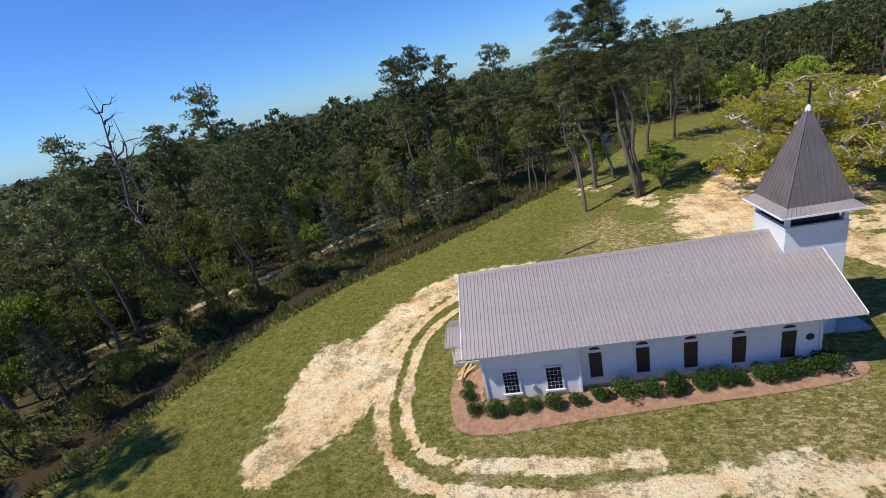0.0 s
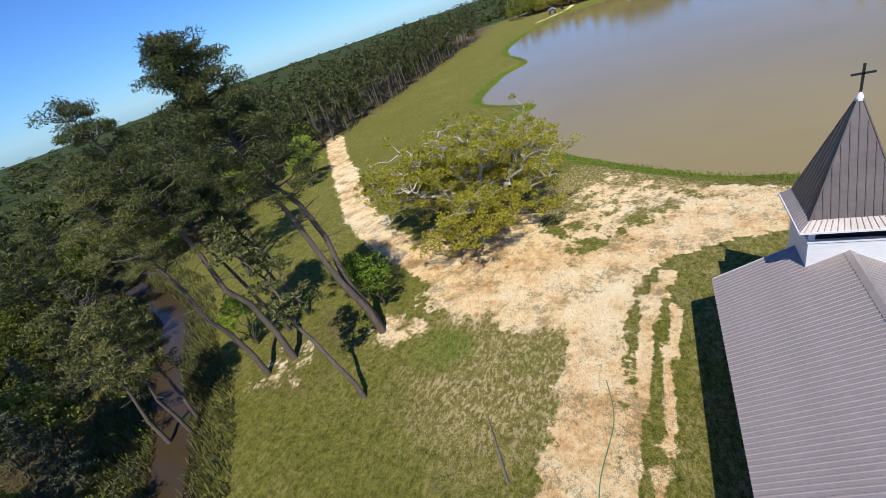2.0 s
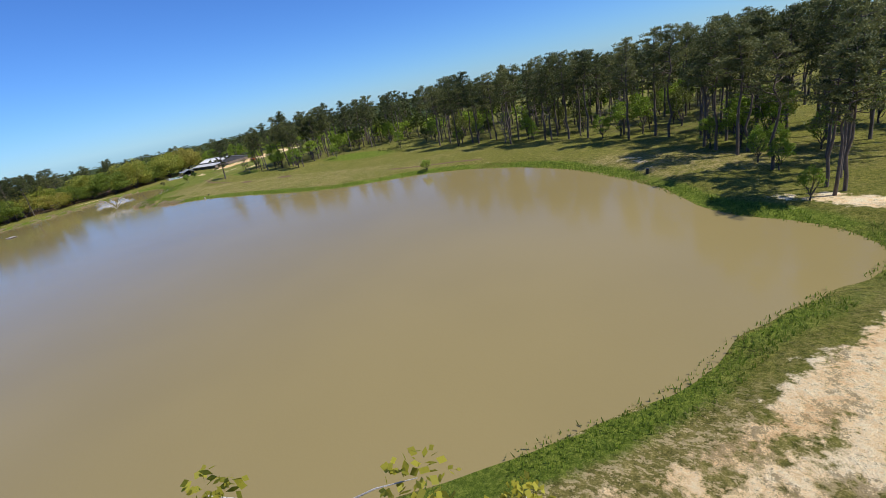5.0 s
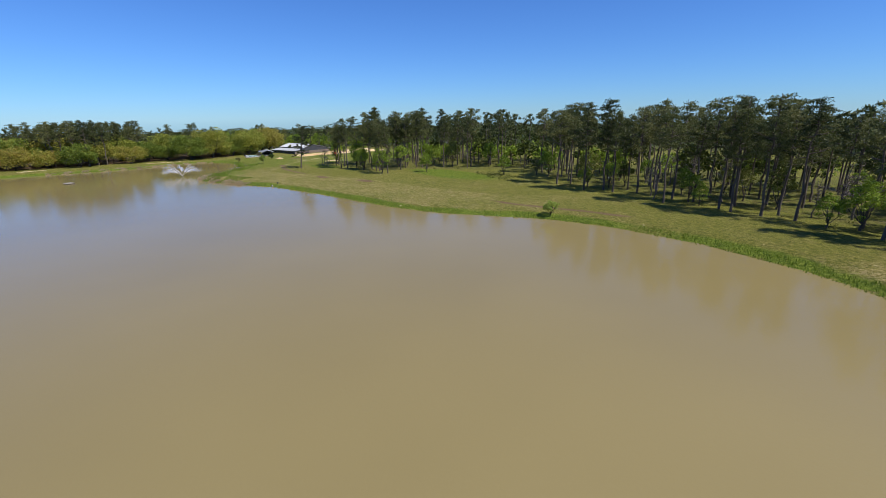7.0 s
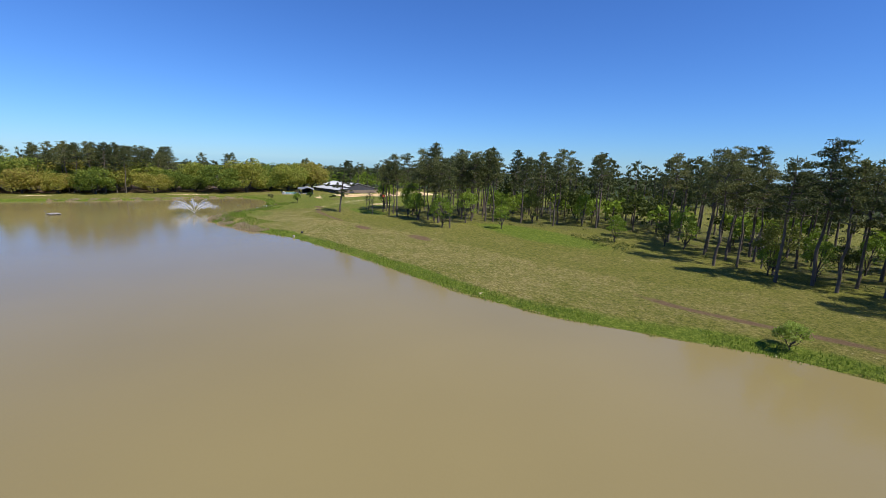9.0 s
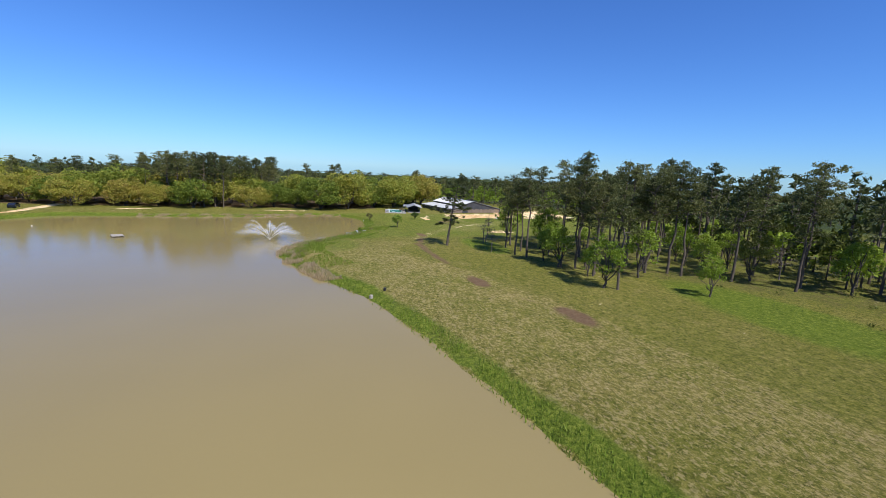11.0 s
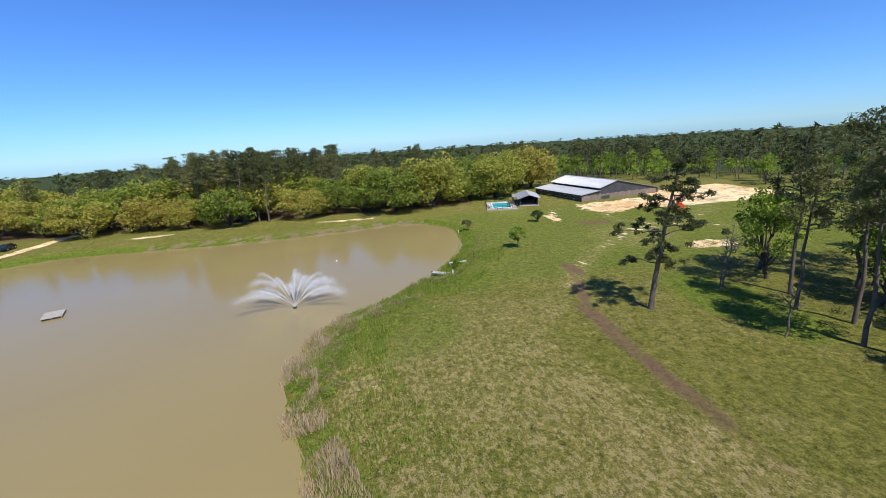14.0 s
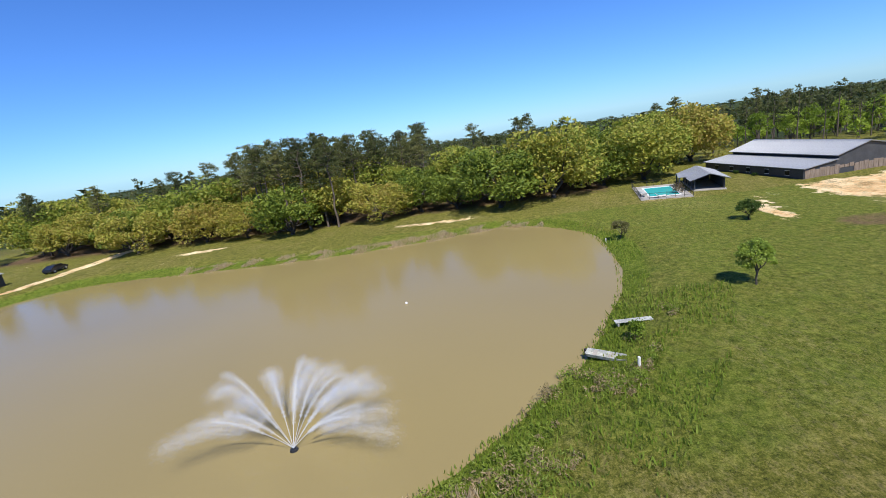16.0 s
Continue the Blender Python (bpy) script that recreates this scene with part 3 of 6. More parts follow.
def build_chapel():
    ch = thing("chapel", "white wooden chapel with a brown metal roof and a square spire", "chapel", pose(0, 0, G0))
    RX, W, EZ, RZ = 26.4, 13.3, 4.78, 8.5   # roof length, width, eave and ridge over the ground
    mid = W / 2
    slope = (RZ - EZ) / mid
    under = lambda y: EZ + slope * (y if y < mid else W - y) - 0.16
    # walls with pitched ends; the body is one shell, the two vestries stand proud of it
    nave = [(1.35, 0.0), (W - 1.35, 0.0), (W - 1.35, under(W - 1.35)), (mid, under(mid)), (1.35, under(1.35))]
    part("wall", prism(bmesh.new(), nave, "x", 1.25, 24.75), WHITE, ch)
    for y0, y1 in ((0.85, 1.34), (W - 1.34, W - 0.85)):
        low = [(y0, 0.0), (y1, 0.0), (y1, under(y1)), (y0, under(y0))]
        part("vestry_wall", prism(bmesh.new(), low, "x", 1.15, 8.4), WHITE, ch)
    for x, y in ((1.2, 0.8), (8.35, 0.8), (24.7, 1.3), (1.2, W - 0.8), (24.7, W - 1.3), (8.35, W - 0.8)):
        part("corner_board", boxed(x - 0.09, x + 0.09, y - 0.06, y + 0.06, 0.05, under(y if y < mid else W - y) - 0.05), WHITE, ch)
    part("skirt_board", boxed(8.5, 24.8, 1.3, 1.345, 0.0, 0.22), CONCRETE, ch)
    # roof deck, panels, ridge cap, fascia
    deck = [(0.0, EZ), (mid, RZ), (W, EZ), (W, EZ - 0.1), (mid, RZ - 0.14), (0.0, EZ - 0.1)]
    roof = part("roof", prism(bmesh.new(), deck, "x", 0.0, RX), WHITE, ch, "white-edged roof deck under brown metal panels")
    panels(roof, "roof_panel", ROOF, 0.0, RX, 29, (mid, RZ), (-0.06, EZ - 0.035))
    panels(roof, "roof_panel", ROOF, 0.0, RX, 29, (mid, RZ), (W + 0.06, EZ - 0.035))
    cap = [(mid - 0.28, RZ - 0.09), (mid, RZ + 0.09), (mid + 0.28, RZ - 0.09), (mid, RZ + 0.03)]
    part("ridge_cap", prism(bmesh.new(), cap, "x", -0.03, 24.0), ROOF, roof)
    for a, b in (((0.0, EZ), (mid, RZ)), ((W, EZ), (mid, RZ))):
        for x in (-0.05, RX):
            bm = bmesh.new()
            prism(bm, [(a[0], a[1] + 0.06), (b[0], b[1] + 0.06), (b[0], b[1] - 0.2), (a[0], a[1] - 0.2)], "x", x, x + 0.05)
            part("barge_board", bm, WHITE, roof)
    # windows of the nave, both sides
    for side in (1, -1):
        put = (lambda y: y) if side == 1 else (lambda y: W - y)
        def flat(name, x0, x1, z0, z1, proud, thick, mat, parent, lbl=""):
            ya, yb = sorted((put(1.35 - proud), put(1.35 - proud + thick)))
            return part(name, boxed(x0, x1, ya, yb, z0, z1), mat, parent, lbl)
        for x in (9.63, 13.0, 16.3, 19.5, 22.7):
            w = flat("window", x - 0.46, x + 0.46, 0.92, 3.08, 0.05, 0.06, SHUTTER, ch, "tall window behind closed dark shutters")
            for s in (-1, 1):
                flat("shutter", x + (s - 1) * 0.225 + 0.015, x + (s + 1) * 0.225 - 0.015, 0.95, 3.05, 0.085, 0.034, SHUTTER, w)
            flat("window_sill", x - 0.56, x + 0.56, 0.82, 0.915, 0.13, 0.12, WHITE, w)
            for s in (-1, 1):
                flat("window_frame", x + s * 0.52 - 0.05, x + s * 0.52 + 0.05, 0.92, 3.2, 0.07, 0.06, WHITE, w)
            bm = bmesh.new()
            arc = [(x + 0.4 * math.cos(a), 3.38 + 0.22 * math.sin(a)) for a in np.linspace(0, math.pi, 9)]
            ya, yb = sorted((put(1.3), put(1.345)))
            prism(bm, arc, "y", ya, yb)
            part("fanlight", bm, SHUTTER, w)
        bm = bmesh.new()
        prism(bm, [(24.05 + 0.27 * math.cos(a), 2.45 + 0.27 * math.sin(a)) for a in np.linspace(0, 2 * math.pi, 14, endpoint=False)], "y", *sorted((put(1.3), put(1.346))))
        part("round_vent", bm, SHUTTER, ch, "small dark round vent")
        # vestry windows with glazing bars
        for x in (3.2, 6.45):
            ya, yb = sorted((put(0.845), put(0.80)))
            w = part("window", boxed(x - 0.58, x + 0.58, ya, yb, 0.62, 2.62), GLASS, ch, "dark sash window with white bars")
            yc, yd = sorted((put(0.80), put(0.76)))
            for dx in (-0.62, 0.62):
                part("window_frame", boxed(x + dx - 0.07, x + dx + 0.07, yc, yb if side == 1 else yd, 0.55, 2.7), WHITE, w)
            part("window_frame", boxed(x - 0.69, x + 0.69, yc, yd, 2.62, 2.76), WHITE, w)
            ye, yf = sorted((put(0.84), put(0.68)))
            part("window_sill", boxed(x - 0.75, x + 0.75, ye, yf, 0.46, 0.6), WHITE, w)
            for k in range(1, 4):
                part("glazing_bar", boxed(x - 0.58 + k * 0.29 - 0.008, x - 0.58 + k * 0.29 + 0.008, yc + 0.028 if side == 1 else yc, yd if side == 1 else yd - 0.028, 0.62, 2.62), WHITE, w)
            for k in range(1, 6, 1):
                part("glazing_bar", boxed(x - 0.58, x + 0.58, yc + 0.03 if side == 1 else yc + 0.002, yd - 0.002 if side == 1 else yd - 0.03, 0.62 + k * 0.333 - 0.009, 0.62 + k * 0.333 + 0.009), WHITE, w)
    # a little wall box and pipe between the vestry windows
    part("wall_box", boxed(4.75, 4.95, 0.66, 0.85, 0.75, 1.2, bevel=0.02), CONCRETE, ch, "small grey meter box")
    # tower
    tx, ty, th = 25.9, mid, 2.0
    tower = part("tower", boxed(tx - th, tx + th, ty - th, ty + th, 0.0, 9.2), WHITE, ch, "square white bell tower, open under its spire")
    part("tower_ledge", boxed(tx - th - 0.06, tx + th + 0.06, ty - th - 0.06, ty + th + 0.06, 9.2, 9.32), WHITE, tower)
    part("belfry_floor", boxed(tx - th + 0.2, tx + th - 0.2, ty - th + 0.2, ty + th - 0.2, 9.324, 9.36), BLACK, tower)
    for sx in (-1, 1):
        for sy in (-1, 1):
            part("belfry_post", boxed(tx + sx * 1.82 - 0.14, tx + sx * 1.82 + 0.14, ty + sy * 1.82 - 0.14, ty + sy * 1.82 + 0.14, 9.32, 10.3), WHITE, tower)
    # black block put in for the shaded inside of the open belfry
    part("belfry_dark_fill", boxed(tx - 1.6, tx + 1.6, ty - 1.6, ty + 1.6, 9.364, 10.28), BLACK, tower)
    part("spire_soffit", boxed(tx - 2.45, tx + 2.45, ty - 2.45, ty + 2.45, 10.3, 10.36), WHITE, tower)
    bm = hip_sheet(bmesh.new(), 2.62, 10.33, 1.98, 10.86)
    bmesh.ops.translate(bm, verts=bm.verts, vec=(tx, ty, 0))
    skirt = part("spire_skirt", bm, ROOF, tower)
    bm = hip_sheet(bmesh.new(), 2.05, 10.83, 0.09, 17.0)
    bmesh.ops.translate(bm, verts=bm.verts, vec=(tx, ty, 0))
    spire = part("spire", bm, SPIRE, tower, "steep four-sided brown metal spire")
    for k in range(4):
        turn = Matrix.Translation((tx, ty, 0)) @ Matrix.Rotation(k * math.pi / 2, 4, "Z")
        for u in np.linspace(-1.85, 1.85, 11):
            t_end = 1 - abs(u) / 2.05
            if t_end > 0.05:
                z1 = 10.85 + 6.1 * t_end
                hb, ht = 2.05 - 1.96 * 0.003, 2.05 - 1.96 * (z1 - 10.83) / 6.17
                V, F = tube([turn @ Vector((u, -hb - 0.01, 10.85)), turn @ Vector((u, -ht - 0.01, z1))], [0.03, 0.03], 4)
                part("spire_rib", soup(V, F), SPIRE, spire)
        V, F = tube([turn @ Vector((-2.06, -2.06, 10.83)), turn @ Vector((-0.09, -0.09, 17.0))], [0.05, 0.04], 4)
        part("hip_cap", soup(V, F), SPIRE, spire)
        for u in np.linspace(-2.4, 2.4, 17):
            top = max(-1.96, min(1.96, u * 0.8))
            V, F = tube([turn @ Vector((u, -2.62, 10.35)), turn @ Vector((top, -1.99, 10.87))], [0.025, 0.025], 4)
            part("skirt_rib", soup(V, F), ROOF, skirt)
        part("skirt_fascia", prism(bmesh.new(), [(-2.66, 10.22), (-2.6, 10.22), (-2.6, 10.345), (-2.66, 10.345)], "x", -2.63, 2.63), WHITE, skirt).matrix_basis = turn
    V, F = tube([(tx, ty, 16.85), (tx, ty, 17.1), (tx, ty, 17.3)], [0.2, 0.16, 0.05], 8)
    part("finial", soup(V, F), WHITE, tower, "small white finial cap")
    bm = box(bmesh.new(), tx - 0.05, tx + 0.05, ty - 0.05, ty + 0.05, 17.28, 18.75)
    part("cross", bm, BLACK, tower, "black iron cross")
    part("cross_arm", boxed(tx - 0.05, tx + 0.05, ty - 0.5, ty + 0.5, 18.2, 18.3), BLACK, tower)
    # entrance at the tower's foot and the porch at the back
    part("door", boxed(tx + th, tx + th + 0.06, ty - 0.9, ty + 0.9, 0.3, 2.7), SHUTTER, tower, "dark double entrance door")
    part("entrance_step", boxed(tx + th, tx + th + 2.4, ty - 2.2, ty + 2.2, 0.0, 0.28, bevel=0.03), CONCRETE, ch)
    porch = part("back_porch", boxed(-2.0, 1.2, 5.6, 9.4, 0.0, 0.4), GREY_WOOD, ch, "small back porch under a brown metal roof")
    for y in (5.75, 9.25):
        part("porch_post", boxed(-1.9, -1.76, y - 0.07, y + 0.07, 0.4, 2.35), WHITE, porch)
    part("porch_roof", prism(bmesh.new(), [(5.3, 2.35), (7.5, 3.0), (9.7, 2.35), (9.7, 2.28), (7.5, 2.92), (5.3, 2.28)], "x", -2.3, 1.2), ROOF, porch)
    panels(porch, "porch_panel", ROOF, -2.3, 1.2, 4, (7.5, 3.0), (5.25, 2.34))
    panels(porch, "porch_panel", ROOF, -2.3, 1.2, 4, (7.5, 3.0), (9.75, 2.34))
    part("back_door", boxed(1.19, 1.24, 7.0, 8.0, 0.4, 2.4), SHUTTER, porch)
    return ch


build_chapel()


# ---- trees ----
def pine(rng, height, crown_low, spread, clumps, per, blade, lean=(0, 0), bare=8, slim=0.32, tuft=1.0):
    """Trunk with limbs, and crown of flat uneven tufts in the upper part. Returns two (V, F)."""
    top = np.array([lean[0], lean[1], height])
    n = 9
    path = bend(rng, (0, 0, -0.3), top, 0.012 * height, n)
    path[1, :2] *= 0.3
    r0 = 0.0105 * height + 0.06
    wood = [tube(path, np.linspace(r0, 0.04, n) ** 1.0, 7)]
    along = lambda f: np.array([np.interp(f, np.linspace(0, 1, n), path[:, k]) for k in range(3)])
    centres, radii = [], []
    for i in range(clumps):
        f = crown_low + (1 - crown_low) * (i + rng.random()) / clumps
        reach = spread * (1 - 0.75 * ((f - crown_low) / (1 - crown_low)) ** 1.6) * rng.uniform(0.45, 1.15)
        a = i * 2.4 + rng.uniform(-0.7, 0.7)
        base = along(f - 0.03)
        tip = base + np.array([math.cos(a) * reach, math.sin(a) * reach, reach * rng.uniform(0.05, 0.5)])
        wood.append(tube(bend(rng, base, tip, 0.05 * reach, 4), [0.022 * reach + 0.03, 0.05, 0.035, 0.02], 4))
        for s in range(3):
            g = base + (tip - base) * rng.uniform(0.55, 1.08)
            size = tuft * spread * rng.uniform(0.16, 0.3)
            centres.append(g + rng.normal(size=3) * (size * 0.6, size * 0.6, size * 0.25))
            radii.append((size, size, size * rng.uniform(0.35, 0.6)))
    for i in range(bare):
        f = rng.uniform(0.3, crown_low)
        a, reach = rng.uniform(0, 6.28), rng.uniform(0.5, 0.25 * spread + 0.7)
        b = along(f)
        wood.append(tube(bend(rng, b, b + np.array([math.cos(a) * reach, math.sin(a) * reach, rng.uniform(-0.2, 0.3) * reach]), 0.04, 3), [0.05, 0.035, 0.015], 4))
    return join(wood), leaves(rng, centres, radii, per, blade, blade * slim, shell=0.15)


def broadleaf(rng, height, radius, trunk_part, clumps, per, leaf, squat=0.7, limbs=7, thick=1.0, skirt=False, lump=(0.2, 0.38), shell=0.35):
    """Trunk that forks into limbs and a lumpy crown."""
    r0 = (0.018 * height + 0.05) * thick
    fork = np.array([rng.uniform(-0.3, 0.3), rng.uniform(-0.3, 0.3), height * trunk_part])
    wood = [tube(bend(rng, (0, 0, -0.3), fork, 0.06, 5), np.linspace(r0, r0 * 0.75, 5), 8)]
    mid = np.array([0, 0, height * (trunk_part + 1) / 2])
    up = height * (1 - trunk_part) / 2
    centres, radii = [], []
    for i in range(clumps):
        d = rng.normal(size=3)
        d /= np.linalg.norm(d)
        d[2] = abs(d[2]) * 1.1 - 0.35 if rng.random() < 0.8 else d[2]
        if skirt:
            d[2] = rng.uniform(-0.75, 1.0)
            d[:2] *= math.sqrt(max(0.05, 1 - 0.8 * d[2] ** 2)) / (np.hypot(d[0], d[1]) + 1e-6)
        c = mid + d * np.array([radius, radius, up]) * rng.uniform(0.55, 0.92)
        s = radius * rng.uniform(*lump)
        centres.append(c)
        radii.append((s, s, s * squat))
    for i in range(limbs):
        c = centres[int(i * len(centres) / limbs)]
        wood.append(tube(bend(rng, fork * 0.97, c, 0.05 * radius, 6), np.linspace(r0 * 0.5, 0.025, 6), 5))
    return join(wood), leaves(rng, centres, radii, per, leaf, leaf * 0.6, shell=shell)


def feather(rng, height, radius, whorls, per, leaf):
    """Grey-green feathery cone: a cedar or young cypress by the creek."""
    path = bend(rng, (0, 0, -0.3), (0, 0, height), 0.05, 6)
    wood, centres, radii = [tube(path, np.linspace(0.16, 0.02, 6), 6)], [], []
    for i in range(whorls):
        f = 0.14 + 0.84 * (i + rng.random()) / whorls
        a, reach = i * 2.4, radius * (1 - f) ** 0.75 * rng.uniform(0.6, 1.1) + 0.15
        b = np.array([0, 0, f * height])
        tip = b + np.array([math.cos(a) * reach, math.sin(a) * reach, -0.1 * reach])
        wood.append(tube(bend(rng, b, tip, 0.03, 3), [0.045, 0.03, 0.012], 4))
        for s in (0.4, 0.7, 0.98):
            centres.append(b + (tip - b) * s)
            radii.append((0.26 * reach + 0.12, 0.26 * reach + 0.12, 0.16 + 0.05 * reach))
    return join(wood), leaves(rng, centres, radii, per, leaf, leaf * 0.25, droop=0.5, shell=0.1)


def bare_tree(rng, height, spread, limbs, twigs=3, r0=None, upright=0.5):
    """Leafless tree of forking limbs."""
    r0 = r0 or 0.014 * height + 0.04
    path = bend(rng, (0, 0, -0.3), (rng.uniform(-0.1, 0.1) * height, rng.uniform(-0.1, 0.1) * height, height), 0.02 * height, 8)
    wood = [tube(path, np.linspace(r0, 0.03, 8), 7)]
    for i in range(limbs):
        f = rng.uniform(0.3, 0.95)
        b = np.array([np.interp(f, np.linspace(0, 1, 8), path[:, k]) for k in range(3)])
        a, reach = rng.uniform(0, 6.28), spread * (1.15 - f) * rng.uniform(0.5, 1.1)
        tip = b + np.array([math.cos(a) * reach, math.sin(a) * reach, upright * reach])
        limb = bend(rng, b, tip, 0.08 * reach, 6)
        wood.append(tube(limb, np.linspace(r0 * 0.4, 0.015, 6), 5))
        for k in range(twigs):
            s = limb[rng.randint(2, 6)]
            e = s + rng.normal(size=3) * reach * 0.25 + (0, 0, 0.1 * reach)
            wood.append(tube(bend(rng, s, e, 0.03, 4), [0.03, 0.022, 0.014, 0.008], 4))
    return join(wood)


def tree(name, label, category, shapes, bark, leaf, group=""):
    """A template tree, standing far below the ground until it is copied; returns it."""
    ob = thing(name, label, category, None, group)
    part("trunk", soup(*shapes[0]), bark, ob, smooth=True)
    if shapes[1] is not None:
        part("crown", soup(*shapes[1]), leaf, ob)
    return ob


class Stand:
    """Templates of one kind, each used first at its own place and then copied."""

    def __init__(self, makers):
        self.makers, self.made = makers, {}

    def put(self, i, x, y, turn=0.0, size=1.0, sink=0.0, stretch=1.0):
        i %= len(self.makers)
        m = pose(x, y, float(ground_height(x, y)) - sink, 0, 0, turn) @ Matrix.Diagonal((size, size, size * stretch, 1))
        if i not in self.made:
            self.made[i] = self.makers[i]()
            self.made[i].matrix_basis = m
            return self.made[i]
        ob = copy_thing(self.made[i], Matrix())
        ob.matrix_basis = m
        return ob


def rs(seed):
    return np.random.RandomState(seed)


PINE_LABEL = "tall pine with a bare grey-brown trunk and tufted dark green crown"
lean_pine = Stand([lambda: tree("pine_tree", "slim leaning pine with a thin crown", "pine tree", pine(rs(10), 18.5, 0.55, 3.0, 20, 44, 0.45, lean=(-0.3, 5.2), bare=12), PINE_BARK, NEEDLES, "pines on the lawn")])
near_pines = Stand([lambda s=s: tree("pine_tree", PINE_LABEL, "pine tree", pine(rs(s), 24, 0.56 + 0.04 * (s % 3), 3.9, 46, 165, 0.26, lean=(-2.9, 2.7 + 0.3 * (s % 3)), bare=16, slim=0.2, tuft=0.8), PINE_BARK, NEEDLES, "pines on the lawn") for s in (11, 12, 13)])
mid_pines = Stand([lambda s=s: tree("pine_tree", PINE_LABEL, "pine tree", pine(rs(s), 20, 0.46 + 0.05 * (s % 4), 3.6 + 0.35 * (s % 3), 26, 40, 0.46, lean=(0.5 * (s % 3) - 0.5, 0.4 * (s % 2)), bare=7), PINE_BARK, NEEDLES, "pines of the wood") for s in (21, 22, 23, 24, 25, 26)])
woodland = Stand([lambda s=s: tree("woodland_tree", "bushy young hardwood with dull green spring leaves", "tree", broadleaf(rs(s), 11, 3.4, 0.1, 46, 52, 0.34, lump=(0.17, 0.34), shell=0.55), DARK_BARK, WOOD_LEAVES, "hardwoods of the wood") for s in (31, 32, 33, 34)])
greens = Stand([lambda s=s: tree("leafy_tree", "leafy tree with fresh bright green leaves", "tree", broadleaf(rs(s), 9, 2.8, 0.12, 40, 56, 0.3, lump=(0.17, 0.34), shell=0.55), DARK_BARK, GREEN_LEAVES, "fresh green trees") for s in (41, 42, 43)])
cedars = Stand([lambda s=s: tree("feathery_tree", "grey-green feathery conifer by the creek", "tree", feather(rs(s), 10, 3.0, 60, 9, 0.5), DARK_BARK, FEATHER, "feathery trees by the creek") for s in (51, 52)])
row_oaks = Stand([lambda s=s: tree("oak_tree", "broad domed live oak with yellow-green leaves", "oak tree", broadleaf(rs(s), 10.5, 6.6, 0.06, 54, 150, 0.5, squat=0.74, limbs=9, thick=1.8, skirt=True, lump=(0.2, 0.38), shell=0.78), DARK_BARK, ROW_LEAVES, "oaks along the far bank") for s in (61, 62, 63, 64)])
bare_trees = Stand([lambda s=s: tree("bare_tree", "leafless grey tree among the pines", "tree", (bare_tree(rs(s), 11, 4.5, 22, 4), None), DEAD_WOOD, None, "leafless trees") for s in (71, 72)])


def scatter(rng, poly, gap, tries, keep=None):
    """Random places in a polygon, no two nearer than gap."""
    xs, ys = [p[0] for p in poly], [p[1] for p in poly]
    X, Y = rng.uniform(min(xs), max(xs), tries), rng.uniform(min(ys), max(ys), tries)
    ok = inside(poly, X, Y)
    if keep is not None:
        ok &= keep(X, Y)
    out = []
    for x, y in zip(X[ok], Y[ok]):
        if all((x - a) ** 2 + (y - b) ** 2 > gap * gap for a, b in out):
            out.append((float(x), float(y)))
    return out


def plant_lawn_pines():
    lean_pine.put(0, 13.7 * K, 34.3 * K, 0)
    for i, (x, y, h, t) in enumerate([(20.8, 36.5, 32, 0), (21.7, 37.3, 31.5, 12), (17, 44, 30, -10), (20.5, 47.5, 22, 20), (23.2, 47, 20, -10), (15, 45.5, 25, 10), (24.5, 49.5, 19, 20)]):
        near_pines.put(i, x * K, y * K, t, h / 24)
    near_pines.put(1, -33 * K, -4.8 * K, 60, 27 / 24)
    greens.put(0, 24.3 * K, 38.2 * K, 30, 0.95)
    greens.put(1, 25.5 * K, 40.5 * K, 120, 0.8)
    greens.put(2, 18.5 * K, 50 * K, 60, 0.9)
    greens.put(2, 60 * K, 74 * K, 120, 1.3)
    greens.put(1, 64 * K, 76 * K, 20, 1.4)


BACK_TREES = []   # (kind, x, y, size): trees too deep in the woods to tell apart, joined further down


